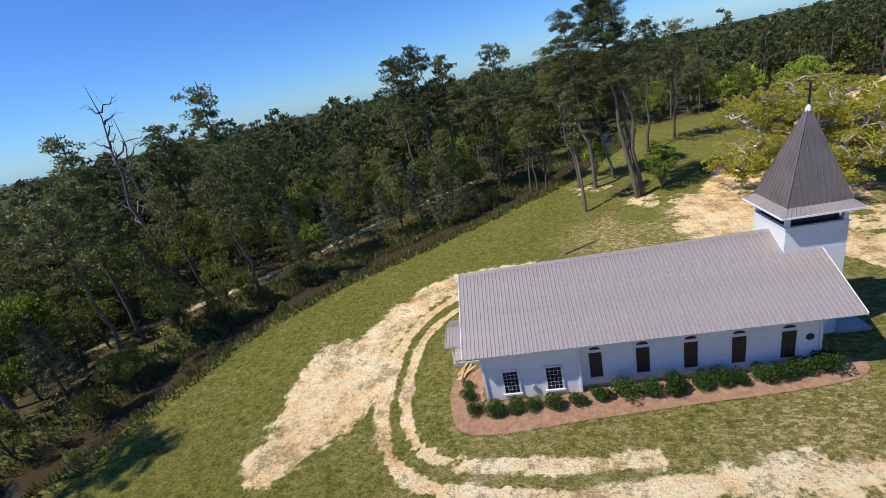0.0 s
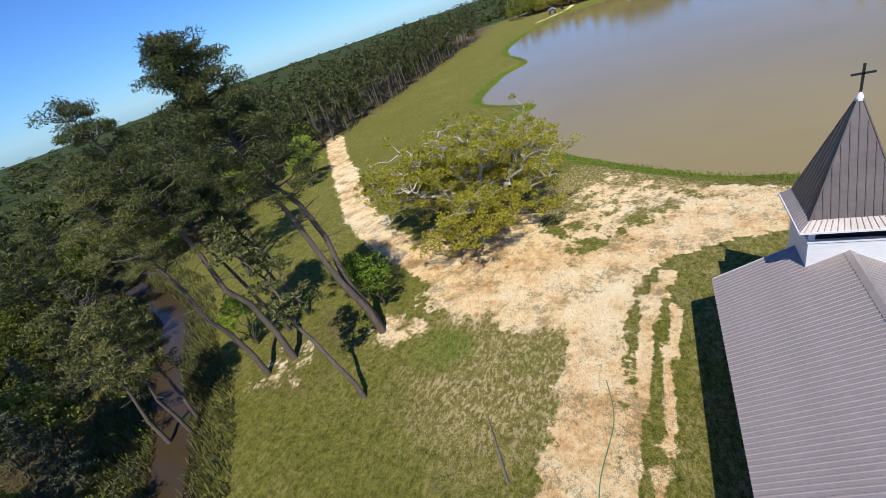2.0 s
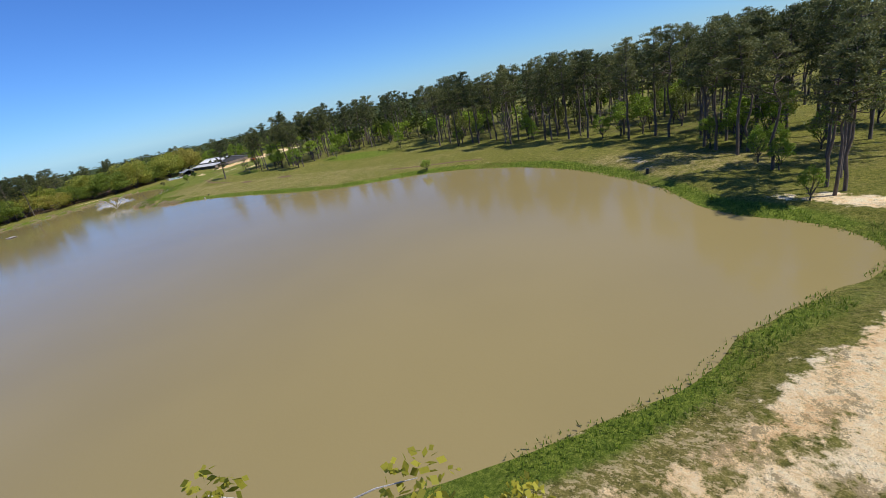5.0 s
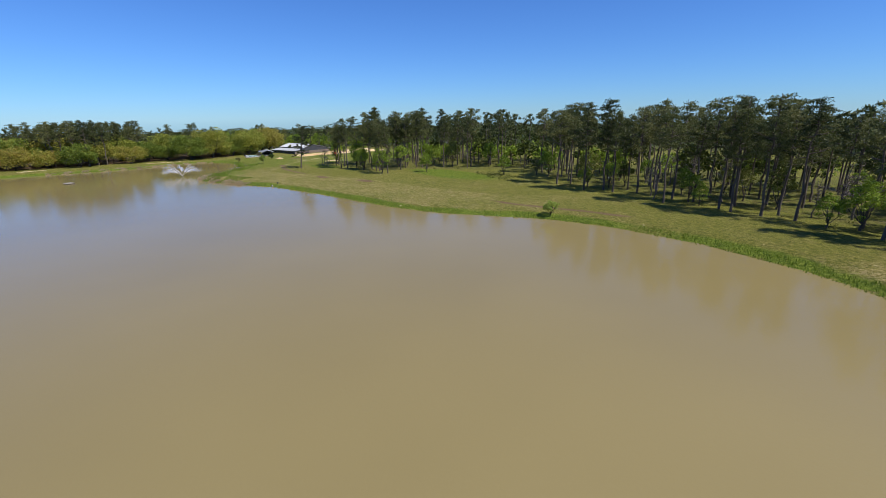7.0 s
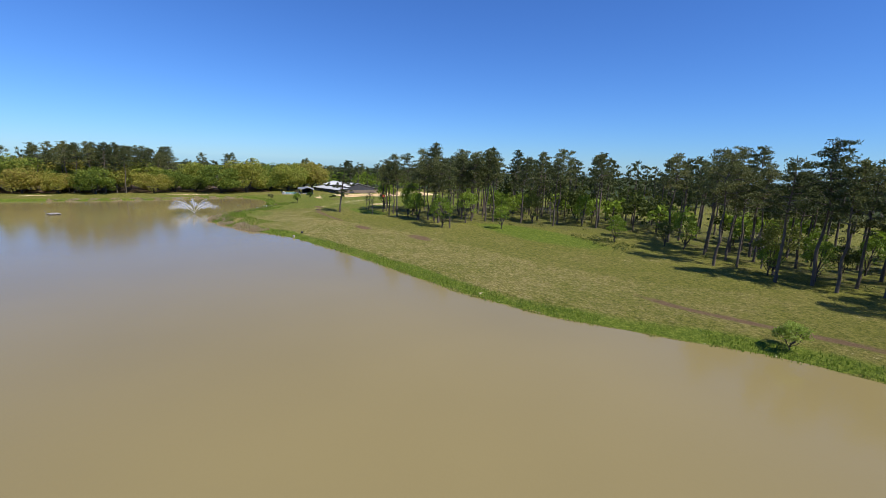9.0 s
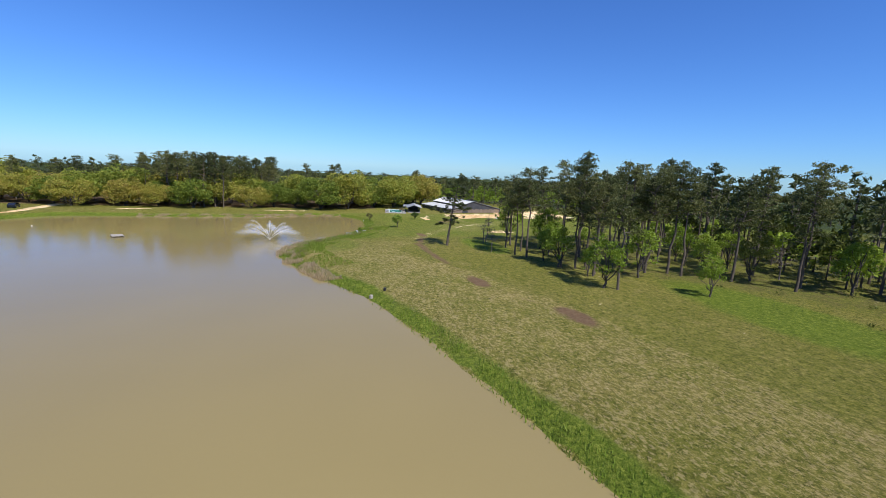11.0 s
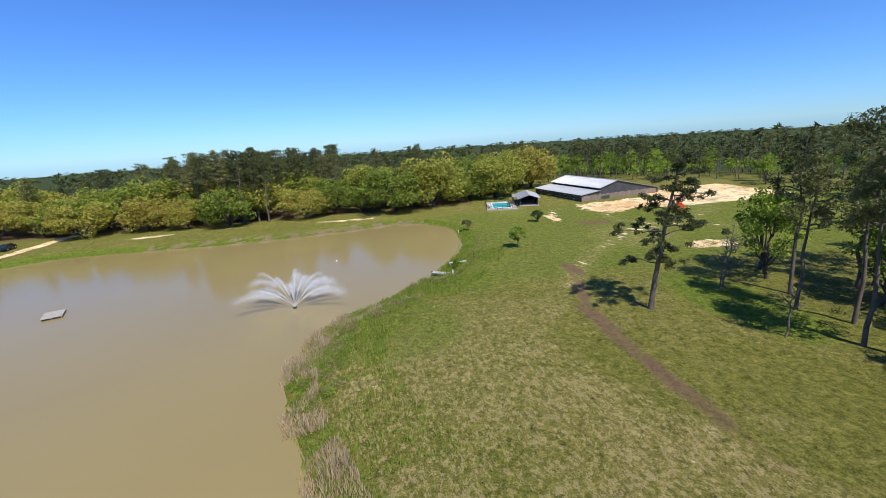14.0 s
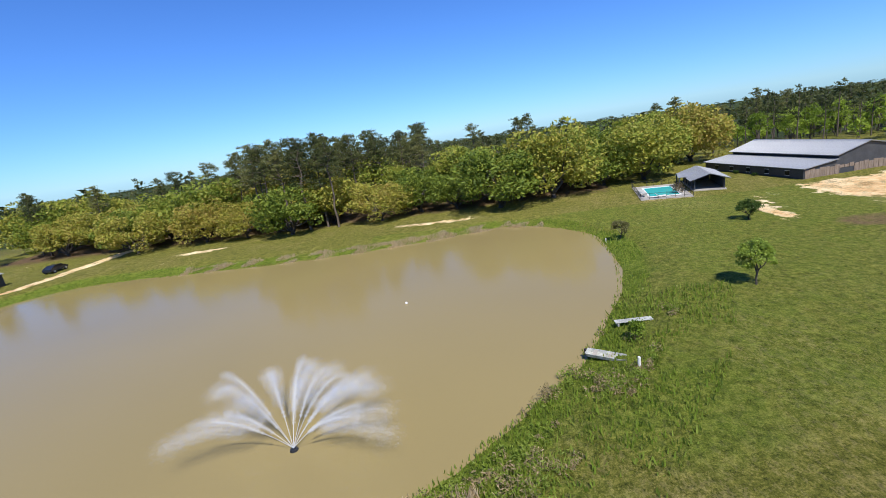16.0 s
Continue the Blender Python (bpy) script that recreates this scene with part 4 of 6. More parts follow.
def plant_north():
    rng = rs(5)
    clear = lambda x, y: (away(CREEK, x, y) > 6.5) & (away(LANE, x, y) > 2.6) & (away(DRIVE, x, y) > 6)
    near = scatter(rng, scaled(rows_of("-80,-34 -48,-28 -38,-2 -31,17 -22,29 -12,37 -3,45 5,53 11,60 20,74 34,82 62,86 62,112 -80,112")), 3.3, 4200, lambda x, y: clear(x, y) & (np.hypot(x + 5, y - 25) < 125) & (x > -95) & (y < 135))
    for i, (x, y) in enumerate(near):
        kind, turn = rng.random(), rng.uniform(0, 360)
        edge = float(away(CREEK, x, y))
        if edge > 34:
            BACK_TREES.append((0 if kind < 0.45 else 1 if kind < 0.8 else 2, x, y, rng.uniform(0.8, 1.25)))
        elif kind < 0.26:
            mid_pines.put(rng.randint(6), x, y, turn, rng.uniform(0.7, 1.15))
        elif kind < 0.70:
            woodland.put(rng.randint(4), x, y, turn, rng.uniform(0.7, 1.3))
        elif kind < 0.84:
            greens.put(rng.randint(3), x, y, turn, rng.uniform(0.6, 1.2))
        elif kind < 0.92:
            cedars.put(rng.randint(2), x, y, turn, rng.uniform(0.7, 1.15))
        else:
            bare_trees.put(rng.randint(2), x, y, turn, rng.uniform(0.7, 1.2))
    for x, y, s in ((-6, 41.5, 1.1), (-10, 44, 1.0), (-3, 44.5, 0.9), (-20, 33, 1.1)):
        cedars.put(int(x), x * K, y * K, x * 30, s)
    # young growth leaning over the shaded reach of the creek
    for i in range(26):
        j = 1 + i * 11 // 26
        (x0, y0), (x1, y1) = CREEK[j], CREEK[j + 1]
        h = math.hypot(x1 - x0, y1 - y0)
        t, off = rng.random(), rng.uniform(2.6, 5.5) * (1 if i % 4 else -0.9)
        x, y = x0 + (x1 - x0) * t - (y1 - y0) / h * off, y0 + (y1 - y0) * t + (x1 - x0) / h * off
        woodland.put(i, x, y, 70 * i, rng.uniform(0.35, 0.62) if off > 0 else 0.22)
    # tall pines that stand over the wood
    for i, (x, y, h) in enumerate([(-37, 42, 32), (-11, 53, 29), (-7, 53, 30), (-4, 55, 28), (4.3, 65.5, 28.5), (-50, 46, 27), (-58, 38, 29), (-44, 6, 22), (9, 49.5, 17), (10.5, 50.5, 16), (8, 51.5, 18), (30, 62, 26), (36, 66, 25)]):
        mid_pines.put(i, x * K, y * K, 70 * i, h / 20)
    # the long pine edge north of the meadow
    for x, y in scatter(rng, scaled(rows_of("62,87 100,90 146,91 240,92 240,118 146,116 100,118 62,118")), 3.9, 2200):
        BACK_TREES.append((0 if rng.random() < 0.85 else 1, x, y, rng.uniform(0.8, 1.05)))


def plant_east():
    rng = rs(6)
    blocks = [("50,-38 62,-52 80,-60 108,-65 128,-68 141,-73 150,-105 60,-110 44,-90", 4.0, 1300), ("150,-88 170,-76 178,-64 184,-56 206,-58 212,-110 150,-112", 4.0, 900)]
    blocks.append(("37,-31 45,-31 54,-42 60,-52 50,-66 26,-54", 4.2, 260))
    for poly, gap, tries in blocks:
        for x, y in scatter(rng, scaled(rows_of(poly)), gap, tries):
            kind, turn = rng.random(), rng.uniform(0, 360)
            if y < -84 * K:
                BACK_TREES.append((0 if kind < 0.55 else 1 if kind < 0.8 else 2, x, y, rng.uniform(0.85, 1.05)))
            elif kind < 0.58:
                mid_pines.put(rng.randint(6), x, y, turn, rng.uniform(0.86, 1.12))
            elif kind < 0.9:
                (greens if kind < 0.78 else woodland).put(rng.randint(3), x, y, turn, rng.uniform(0.55, 1.15))
            else:
                bare_trees.put(rng.randint(2), x, y, turn, rng.uniform(0.7, 1.0))
    for i, (x, y, h) in enumerate([(41.3, -23.2, 15.5), (40.6, -24.6, 16.5), (42, -26, 16), (41, -29.5, 18), (47, -33, 18), (128, -67.5, 20), (119, -64.8, 19.5), (113, -66, 19), (101, -62.5, 19.5), (92, -63, 20), (84, -64, 19), (74, -62, 20), (194, -48.5, 18.5), (199.5, -50.3, 16), (185, -52, 17), (184, -53, 18), (181, -52.5, 17.5), (180, -51.5, 16.5), (173, -50, 16.5), (186, -50, 16), (178, -66, 18), (168, -76, 18.5), (186, -66, 18), (182, -62.5, 17.5), (206, -51.5, 17), (203, -49, 15), (196.5, -47.5, 16)]):
        mid_pines.put(i, x * K, y * K, 53 * i, h / 20)
    for i, (x, y, s) in enumerate([(174, -48.5, 1.05), (180, -50.5, 0.65), (186, -49.5, 1.0), (210, -53, 1.25), (213, -55, 1.3), (191, -50, 0.8), (202, -56, 1.1), (178, -58, 1.1), (168, -60, 0.8), (196, -54, 0.9), (206, -60, 1.2), (147, -70, 0.8), (121, -68, 0.7), (98, -66, 0.8), (43, -21.8, 0.5)]):
        greens.put(i, x * K, y * K, 47 * i, s)
    bare_trees.put(0, 209.4 * K, -47.8 * K, 10, 0.72)
    bare_trees.put(1, 208.6 * K, -46.8 * K, 140, 0.55)
    bare_trees.put(1, 199 * K, -44 * K, 80, 0.5)


def plant_far_bank():
    rng = rs(7)
    for x, y in scatter(rng, scaled(rows_of("271.5,-34 273,5 271.5,30 270,40 276,60 290,85 300,85 294,40 292,0 294,-30 312,-58 300,-66 284,-48")), 7.6, 900):
        row_oaks.put(rng.randint(4), x, y, rng.uniform(0, 360), rng.uniform(0.75, 1.4), stretch=rng.uniform(0.78, 1.0))
    # pines behind the oaks, a close stand in the middle and single ones to either side
    for x, y in scatter(rng, scaled(rows_of("288,-6 284,10 282,24 288,34 308,30 312,-4")), 4.2, 420):
        mid_pines.put(rng.randint(6), x, y, rng.uniform(0, 360), rng.uniform(0.74, 0.96))
    for i, (x, y, h) in enumerate([(294, -16, 17), (298, -25, 16.5), (300, -27.5, 17), (306, -36, 15), (292, 41, 17), (296, 52, 16), (300, 58, 15), (288, 64, 15), (282, 72, 15), (284, 76, 16), (276, 80, 15), (273, 78, 13), (279, 84, 14)]):
        mid_pines.put(i, x * K, y * K, 61 * i, h / 20)
    for x, y in scatter(rng, scaled(rows_of("300,-40 300,-8 314,0 312,34 296,46 300,80 345,80 340,-40")), 5.5, 700):
        BACK_TREES.append((1 if rng.random() < 0.55 else 2 if rng.random() < 0.6 else 0, x, y, rng.uniform(0.6, 0.85)))
    for i, (x, y) in enumerate([(275, 17.2), (277.7, 23.4), (276, 20.5), (275.5, 11), (274.5, 13.8), (274, 8.6), (278.5, 15.5)]):
        mid_pines.put(i, x * K, y * K, 50 * i, 0.98 - 0.03 * (i % 3))
    for x, y in scatter(rng, scaled(rows_of("296,-92 322,-72 350,-60 350,-132 250,-132 262,-112 282,-108")), 5.0, 700):
        BACK_TREES.append((0 if rng.random() < 0.4 else 2, x, y, rng.uniform(0.55, 0.8)))
    for x, y in scatter(rng, scaled(rows_of("300,-62 312,-98 296,-125 345,-125 345,-50 312,-48")), 7.0, 260):
        if rng.random() < 0.6:
            greens.put(rng.randint(3), x, y, rng.uniform(0, 360), rng.uniform(0.95, 1.35))
        else:
            mid_pines.put(rng.randint(6), x, y, rng.uniform(0, 360), rng.uniform(0.62, 0.84))
    for i, (x, y) in enumerate(scatter(rng, scaled(rows_of("226,-97 250,-105 272,-107 272,-118 226,-112")), 6.0, 160)):
        (greens if i % 3 else mid_pines).put(i, x, y, 67 * i, rng.uniform(0.8, 1.15) if i % 3 else rng.uniform(0.65, 0.85))


def far_woods():
    """The woods beyond, to the skyline, as joined masses of simpler trees."""
    rng = rs(8)
    fine, coarse = [], []
    for s in range(4):
        fine.append((0, tube([(0, 0, -1), (0.3, 0, 10), (0, 0.2, 18)], [0.26, 0.18, 0.06], 5), pine(rs(80 + s), 20, 0.46, 3.6, 13, 6, 1.3, bare=0)[1]))
    for s in range(3):
        fine.append((1, tube([(0, 0, -1), (0, 0, 7)], [0.2, 0.1], 4), broadleaf(rs(90 + s), 11, 3.6, 0.08, 30, 12, 0.95, limbs=1)[1]))
    for s in range(2):
        fine.append((2, tube([(0, 0, -1), (0, 0, 6)], [0.2, 0.1], 4), broadleaf(rs(95 + s), 9, 3.2, 0.08, 28, 12, 0.9, limbs=1)[1]))
    for s in range(3):
        coarse.append((0, tube([(0, 0, -1), (0, 0, 18)], [0.3, 0.1], 3), pine(rs(100 + s), 19, 0.35, 4.6, 8, 4, 2.4, bare=0)[1]))
    for s in range(3):
        coarse.append((1, tube([(0, 0, -1), (0, 0, 7)], [0.25, 0.12], 3), broadleaf(rs(110 + s), 13, 5.2, 0.02, 16, 6, 2.6, limbs=1)[1]))
    pts = [(x, y, s, k, True) for k, x, y, s in BACK_TREES]
    hole = scaled(rows_of("-66,-130 -66,-30 -90,40 -80,112 62,120 240,120 300,100 338,82 338,-50 348,-50 348,-126 215,-114 60,-112 40,-60"))
    for ring0, ring1, n, s in ((60, 300, 900, 1.05), (300, 560, 900, 1.35), (560, 1100, 800, 2.2), (1100, 2600, 700, 4.4)):
        for _ in range(n):
            a, r = rng.uniform(0, 6.283), math.sqrt(rng.uniform(ring0 ** 2, ring1 ** 2))
            x, y = 150 + 1.35 * r * math.cos(a), r * math.sin(a)
            if not inside(hole, np.array([x]), np.array([y]))[0] and not (-70 < x < 70 and -80 < y < 30):
                pts.append((x, y, s, 0 if rng.random() < 0.55 else 1, False))
    zs = ground_height(np.array([p[0] for p in pts]), np.array([p[1] for p in pts]))
    out = [[], [], [], []]
    for (x, y, s, kind, near), z in zip(pts, zs):
        pool = [t for t in (fine if near else coarse) if t[0] == kind]
        _, wood, crown = pool[rng.randint(len(pool))]
        a, q = rng.uniform(0, 6.28), rng.uniform(0.78, 1.12)
        R = np.array([[math.cos(a), -math.sin(a), 0], [math.sin(a), math.cos(a), 0], [0, 0, 1]])
        sc = np.array([s, s, s]) if near else np.array([s * q, s * q, q * (0.8 + 0.05 * s)])
        for slot, (V, F) in ((3, wood), (kind, crown)):
            out[slot].append(((V * sc) @ R.T + (x, y, z), F))
    for slot, (mat, name, label) in enumerate(((NEEDLES, "far_pine_crowns", "far dark pine woods out to the skyline"), (WOOD_LEAVES, "far_hardwood_crowns", "far hardwood crowns in dull spring green"),
                                               (GREEN_LEAVES, "far_green_crowns", "fresh green crowns deep in the woods"), (PINE_BARK, "far_trunks", "trunks of the far woods"))):
        solo(name, soup(*join(out[slot])), mat, label, "woods", kind="stuff")


plant_lawn_pines()
plant_north()
plant_east()
plant_far_bank()
far_woods()


# ---- the old live oak beside the drive ----
def build_old_oak():
    rng = rs(300)
    oak = thing("live_oak", "old sprawling live oak with pale twisting limbs and yellow-green leaves", "oak tree", pose(39.4 * K, 33.2 * K, float(ground_height(39.4 * K, 33.2 * K))) @ Matrix.Diagonal((1.0, 1.0, 0.94, 1)))
    part("trunk", soup(*tube([(0, 0, -0.4), (0.1, 0, 0.5), (0.15, 0.1, 1.6), (0.1, 0.1, 2.6)], [1.6, 1.1, 0.95, 1.0], 12)), DARK_BARK, oak, "thick dark trunk", smooth=True)
    centres, radii = [], []
    for i in range(30):
        a = i * 2.39996 + rng.uniform(-0.25, 0.25)
        low = i % 4 == 0
        if low:
            reach, top = rng.uniform(9.5, 13.0), rng.uniform(3.0, 5.6)
        else:
            reach = 13.2 * math.sqrt(rng.uniform(0.02, 1.0))
            top = 2.0 + 12.6 * math.sqrt(max(0.08, 1 - (reach / 14.5) ** 2)) * rng.uniform(0.82, 1.02)
        end = np.array([math.cos(a) * reach, math.sin(a) * reach, top])
        n = 11
        t = np.linspace(0, 1, n)
        start = np.array([math.cos(a) * 0.5, math.sin(a) * 0.5, 2.0])
        path = start + (end - start) * t[:, None]
        path[:, 2] += (rng.uniform(0.0, 0.9) if low else rng.uniform(-0.4, 1.2)) * np.sin(math.pi * t)
        path[1:-1] += rng.normal(size=(n - 2, 3)) * 0.45
        limb = [tube(path, np.linspace(0.44, 0.06, n), 7)]
        for k in range(15):
            j = rng.randint(4, n)
            s = path[j]
            out = rng.normal(size=3)
            out[2] = abs(out[2]) * 0.7
            e = s + out * rng.uniform(0.9, 1.9) + (0, 0, 0.3)
            limb.append(tube(bend(rng, s, e, 0.2, 5), np.linspace(0.13, 0.03, 5), 5))
            for q in range(3):
                f = e + rng.normal(size=3) * (1.0, 1.0, 0.55)
                limb.append(tube(bend(rng, e, f, 0.08, 3), [0.04, 0.026, 0.012], 4))
                size = rng.uniform(0.25, 0.6) if i % 5 == 1 else rng.uniform(0.55, 1.15)
                centres.append(f)
                radii.append((size, size, size * 0.6))
        part("limb", soup(*join(limb)), DARK_BARK if low else OAK_BARK, oak, "" if low else "pale grey crooked limb", smooth=True)
    part("crown", soup(*leaves(rng, centres, radii, 68, 0.25, 0.18, shell=0.3)), OAK_LEAVES, oak, "clumps of yellow-green spring leaves")


build_old_oak()


# ---- shrubs, saplings, single trees ----
def shrub_shape(rng, radius, height, clumps, per, leaf):
    centres = [(rng.uniform(-1, 1) * radius * 0.5, rng.uniform(-1, 1) * radius * 0.5, height * rng.uniform(0.35, 0.66)) for _ in range(clumps)]
    stems = join([tube([(0, 0, -0.1), (c[0] * 0.7, c[1] * 0.7, c[2])], [0.03, 0.015], 4) for c in centres[:6]])
    return stems, leaves(rng, centres, [(radius * 0.5, radius * 0.5, height * 0.34)] * clumps, per, leaf, leaf * 0.6)


hedges = Stand([lambda s=s: tree("boxwood_shrub", "rounded dark green shrub in the mulch bed", "shrub", shrub_shape(rs(s), 0.85, 1.15, 14, 120, 0.12), DARK_BARK, HEDGE_LEAVES, "shrubs along the chapel wall") for s in (201, 202, 203)])


def plant_hedge():
    rng = rs(21)
    for i, (x, y, s) in enumerate([(0.2, -0.3, 0.8), (1.7, -0.5, 0.95), (3.2, -0.45, 0.85), (4.7, -0.45, 0.8), (6.2, -0.4, 0.85), (7.9, -0.4, 0.8), (9.6, 0.1, 0.9), (11.3, -0.05, 1.15), (13.2, 0.05, 1.0), (14.6, 0.0, 1.15),
                                   (16.7, 0.25, 0.95), (17.9, 0.3, 0.95), (19.2, 0.3, 0.85), (20.8, 0.4, 0.95), (22.0, 0.45, 0.95), (23.2, 0.5, 1.05), (24.9, 0.6, 1.2), (-0.4, 1.2, 0.8), (-0.5, 2.6, 0.6)]):
        hedges.put(i, x, y, rng.uniform(0, 360), s * 1.15)
    ring = rounded([(-1.6, -0.6), (-0.6, -2.2), (2.5, -2.6), (8, -2.0), (15, -1.5), (22, -1.0), (26.2, -0.4), (27.6, 0.9), (26.6, 1.9), (24.8, 1.35), (8.5, 1.35), (8.4, 0.8), (1.15, 0.8), (1.2, 4.6), (-0.9, 5.0), (-2.0, 2.6)], True, 4)
    bm = bmesh.new()
    bm.faces.new([bm.verts.new((x, y, 0)) for x, y in ring])
    bmesh.ops.triangulate(bm, faces=bm.faces[:])
    bmesh.ops.subdivide_edges(bm, edges=bm.edges[:], cuts=3, use_grid_fill=True)
    hs = ground_height(np.array([v.co.x for v in bm.verts]), np.array([v.co.y for v in bm.verts]))
    for v, h in zip(bm.verts, hs):
        v.co.z = h + 0.06 + 0.025 * math.sin(v.co.x * 5.1) * math.cos(v.co.y * 6.3)
    solo("mulch_bed", bm, MULCH, "curved bed of reddish-brown mulch along the chapel", "mulch bed", kind="structure")


plant_hedge()


def single(name, label, category, shapes, bark, leaf, x, y, turn=0.0, size=1.0):
    ob = tree(name, label, category, shapes, bark, leaf)
    ob.matrix_basis = pose(x, y, float(ground_height(x, y)), 0, 0, turn) @ Matrix.Diagonal((size, size, size, 1))
    return ob


def lone_pine_shape(rng):
    """Open-grown pine: long level boughs with gaps between."""
    wood, centres, radii = [], [], []
    path = np.array([(0, 0, -0.3), (-0.2, -0.3, 3), (-0.5, -0.65, 6.5), (-0.85, -0.95, 10), (-1.3, -1.4, 13.2), (-1.4, -1.7, 15.6)])
    wood.append(tube(path, [0.3, 0.25, 0.21, 0.17, 0.11, 0.04], 8))
    for i in range(26):
        z = 4.6 + 10.6 * (i + rng.random()) / 26
        b = np.array([np.interp(z, path[:, 2], path[:, k]) for k in range(3)])
        a = i * 2.4 + rng.uniform(-0.6, 0.6)
        reach = (4.3 if z < 9 else 3.6 if z < 12.5 else 2.2) * rng.uniform(0.45, 1.1)
        tip = b + np.array([math.cos(a) * reach, math.sin(a) * reach, reach * rng.uniform(-0.05, 0.4)])
        bough = bend(rng, b, tip, 0.12, 5)
        wood.append(tube(bough, np.linspace(0.09, 0.02, 5), 5))
        for k in range(6):
            c = bough[rng.randint(2, 5)] + rng.normal(size=3) * (0.45, 0.45, 0.22)
            centres.append(c)
            radii.append((0.5, 0.5, 0.27))
    return join(wood), leaves(rng, centres, radii, 62, 0.34, 0.1, shell=0.1)


single("pine_tree", "lone open-grown pine with uneven level boughs on the grass", "pine tree", lone_pine_shape(rs(401)), PINE_BARK, NEEDLES, 206.3 * K, -38.2 * K, 40)
single("sapling", "young tree with light green leaves in bare soil", "sapling", broadleaf(rs(402), 4.1, 1.5, 0.24, 54, 90, 0.19, limbs=6, thick=0.8, lump=(0.2, 0.34)), DARK_BARK, SAPLING_LEAVES, 231.2 * K, -34.3 * K)
single("round_bush", "small round dark green bushy tree on the grass", "small tree", broadleaf(rs(403), 2.7, 1.5, 0.2, 36, 80, 0.17), DARK_BARK, HEDGE_LEAVES, 248.2 * K, -43.4 * K)
single("willow_sapling", "thin grey-green sapling near the bank", "sapling", broadleaf(rs(404), 2.7, 1.2, 0.2, 36, 60, 0.16, limbs=5, thick=0.7), DARK_BARK, CREEK_WEEDS, 247.6 * K, -30.4 * K)
single("shore_shrub", "small willowy shrub at the water's edge", "shrub", broadleaf(rs(405), 3.5, 1.5, 0.08, 44, 60, 0.17, limbs=8, thick=0.7), DARK_BARK, SAPLING_LEAVES, 109 * K, -40.3 * K)
single("bank_bush", "low bush on the bank by the boat", "shrub", shrub_shape(rs(406), 0.8, 1.5, 9, 40, 0.2), DARK_BARK, GREEN_LEAVES, 225.6 * K, -24.6 * K)
single("dead_tree", "tall leafless dead tree with forked grey limbs", "dead tree", (bare_tree(rs(407), 34, 11, 15, 6, 0.46, 0.6), None), DEAD_WOOD, None, -46 * K, 31 * K, 100)
single("dead_tree", "slim leafless grey tree over the woodland", "dead tree", (bare_tree(rs(408), 29, 7, 14, 5, 0.36, 0.9), None), DEAD_WOOD, None, -43 * K, 30 * K, 10)


# ---- undergrowth, bank grass, reeds ----
def undergrowth():
    rng = rs(30)
    clear = lambda x, y: (away(LANE, x, y) > 1.6) & (away(CREEK, x, y) > 2.6)
    spots = scatter(rng, scaled(rows_of("-80,-30 -46,-34 -36,-6 -29,14 -20,27 -10,34.5 -1,43 7,51 13,59 26,70 40,84 20,95 -20,90 -60,70 -80,40")), 2.0, 3800, clear)
    for name, label, mat, share, leaf in (("undergrowth", "dense green undergrowth on the woodland floor", WOOD_LEAVES, (0, 0.6), 0.34), ("brush", "dry brown brush and dead stems in the wood", DRY_LEAVES, (0.6, 0.8), 0.34), ("fern_growth", "fresh green brush along the creek", GREEN_LEAVES, (0.8, 1.0), 0.32)):
        pick = [s for s, q in zip(spots, rs(31).random(len(spots))) if share[0] <= q < share[1]]
        X, Y = np.array([p[0] for p in pick]), np.array([p[1] for p in pick])
        Z = ground_height(X, Y)
        size = rs(32).uniform(0.7, 2.1, len(pick))
        C = np.stack([X, Y, Z + 0.6 * size], 1)
        solo(name, soup(*leaves(rng, C, np.stack([size * 1.15, size * 1.15, size * 0.85], 1), 36, leaf, leaf * 0.55)), mat, label, "undergrowth", kind="stuff")
    # brush on both banks of the creek
    C = np.array(CREEK)
    i = rng.randint(0, len(C) - 1, 420)
    p = C[i] + (C[i + 1] - C[i]) * rng.random(420)[:, None]
    dd = C[i + 1] - C[i]
    nn = np.stack([-dd[:, 1], dd[:, 0]], 1) / np.hypot(dd[:, 0], dd[:, 1])[:, None]
    p = p + nn * np.where(rng.random(420) < 0.72, rng.uniform(2.6, 7.5, 420), rng.uniform(-5.2, -2.8, 420))[:, None]
    size = rng.uniform(0.35, 1.2, 420)
    solo("creek_brush", soup(*leaves(rng, np.stack([p[:, 0], p[:, 1], ground_height(p[:, 0], p[:, 1]) + 0.45 * size], 1), np.stack([size, size, size * 0.8], 1), 44, 0.24, 0.11)), FEATHER, "olive brush on the banks of the creek", "brush", kind="stuff")
    # scrub patch and low brush under the eastern pines
    spots = scatter(rng, scaled(rows_of("140,-62 150,-64 156,-68 150,-72 142,-70")), 1.1, 200) + scatter(rng, EAST_SHADE, 6.5, 900)
    X, Y = np.array([p[0] for p in spots]), np.array([p[1] for p in spots])
    size = rs(33).uniform(0.4, 1.1, len(spots))
    solo("low_scrub", soup(*leaves(rng, np.stack([X, Y, ground_height(X, Y) + 0.4 * size], 1), np.stack([size, size, size * 0.7], 1), 30, 0.3, 0.14)), WOOD_LEAVES, "low dull green scrub under the pines", "scrub", kind="stuff")


undergrowth()


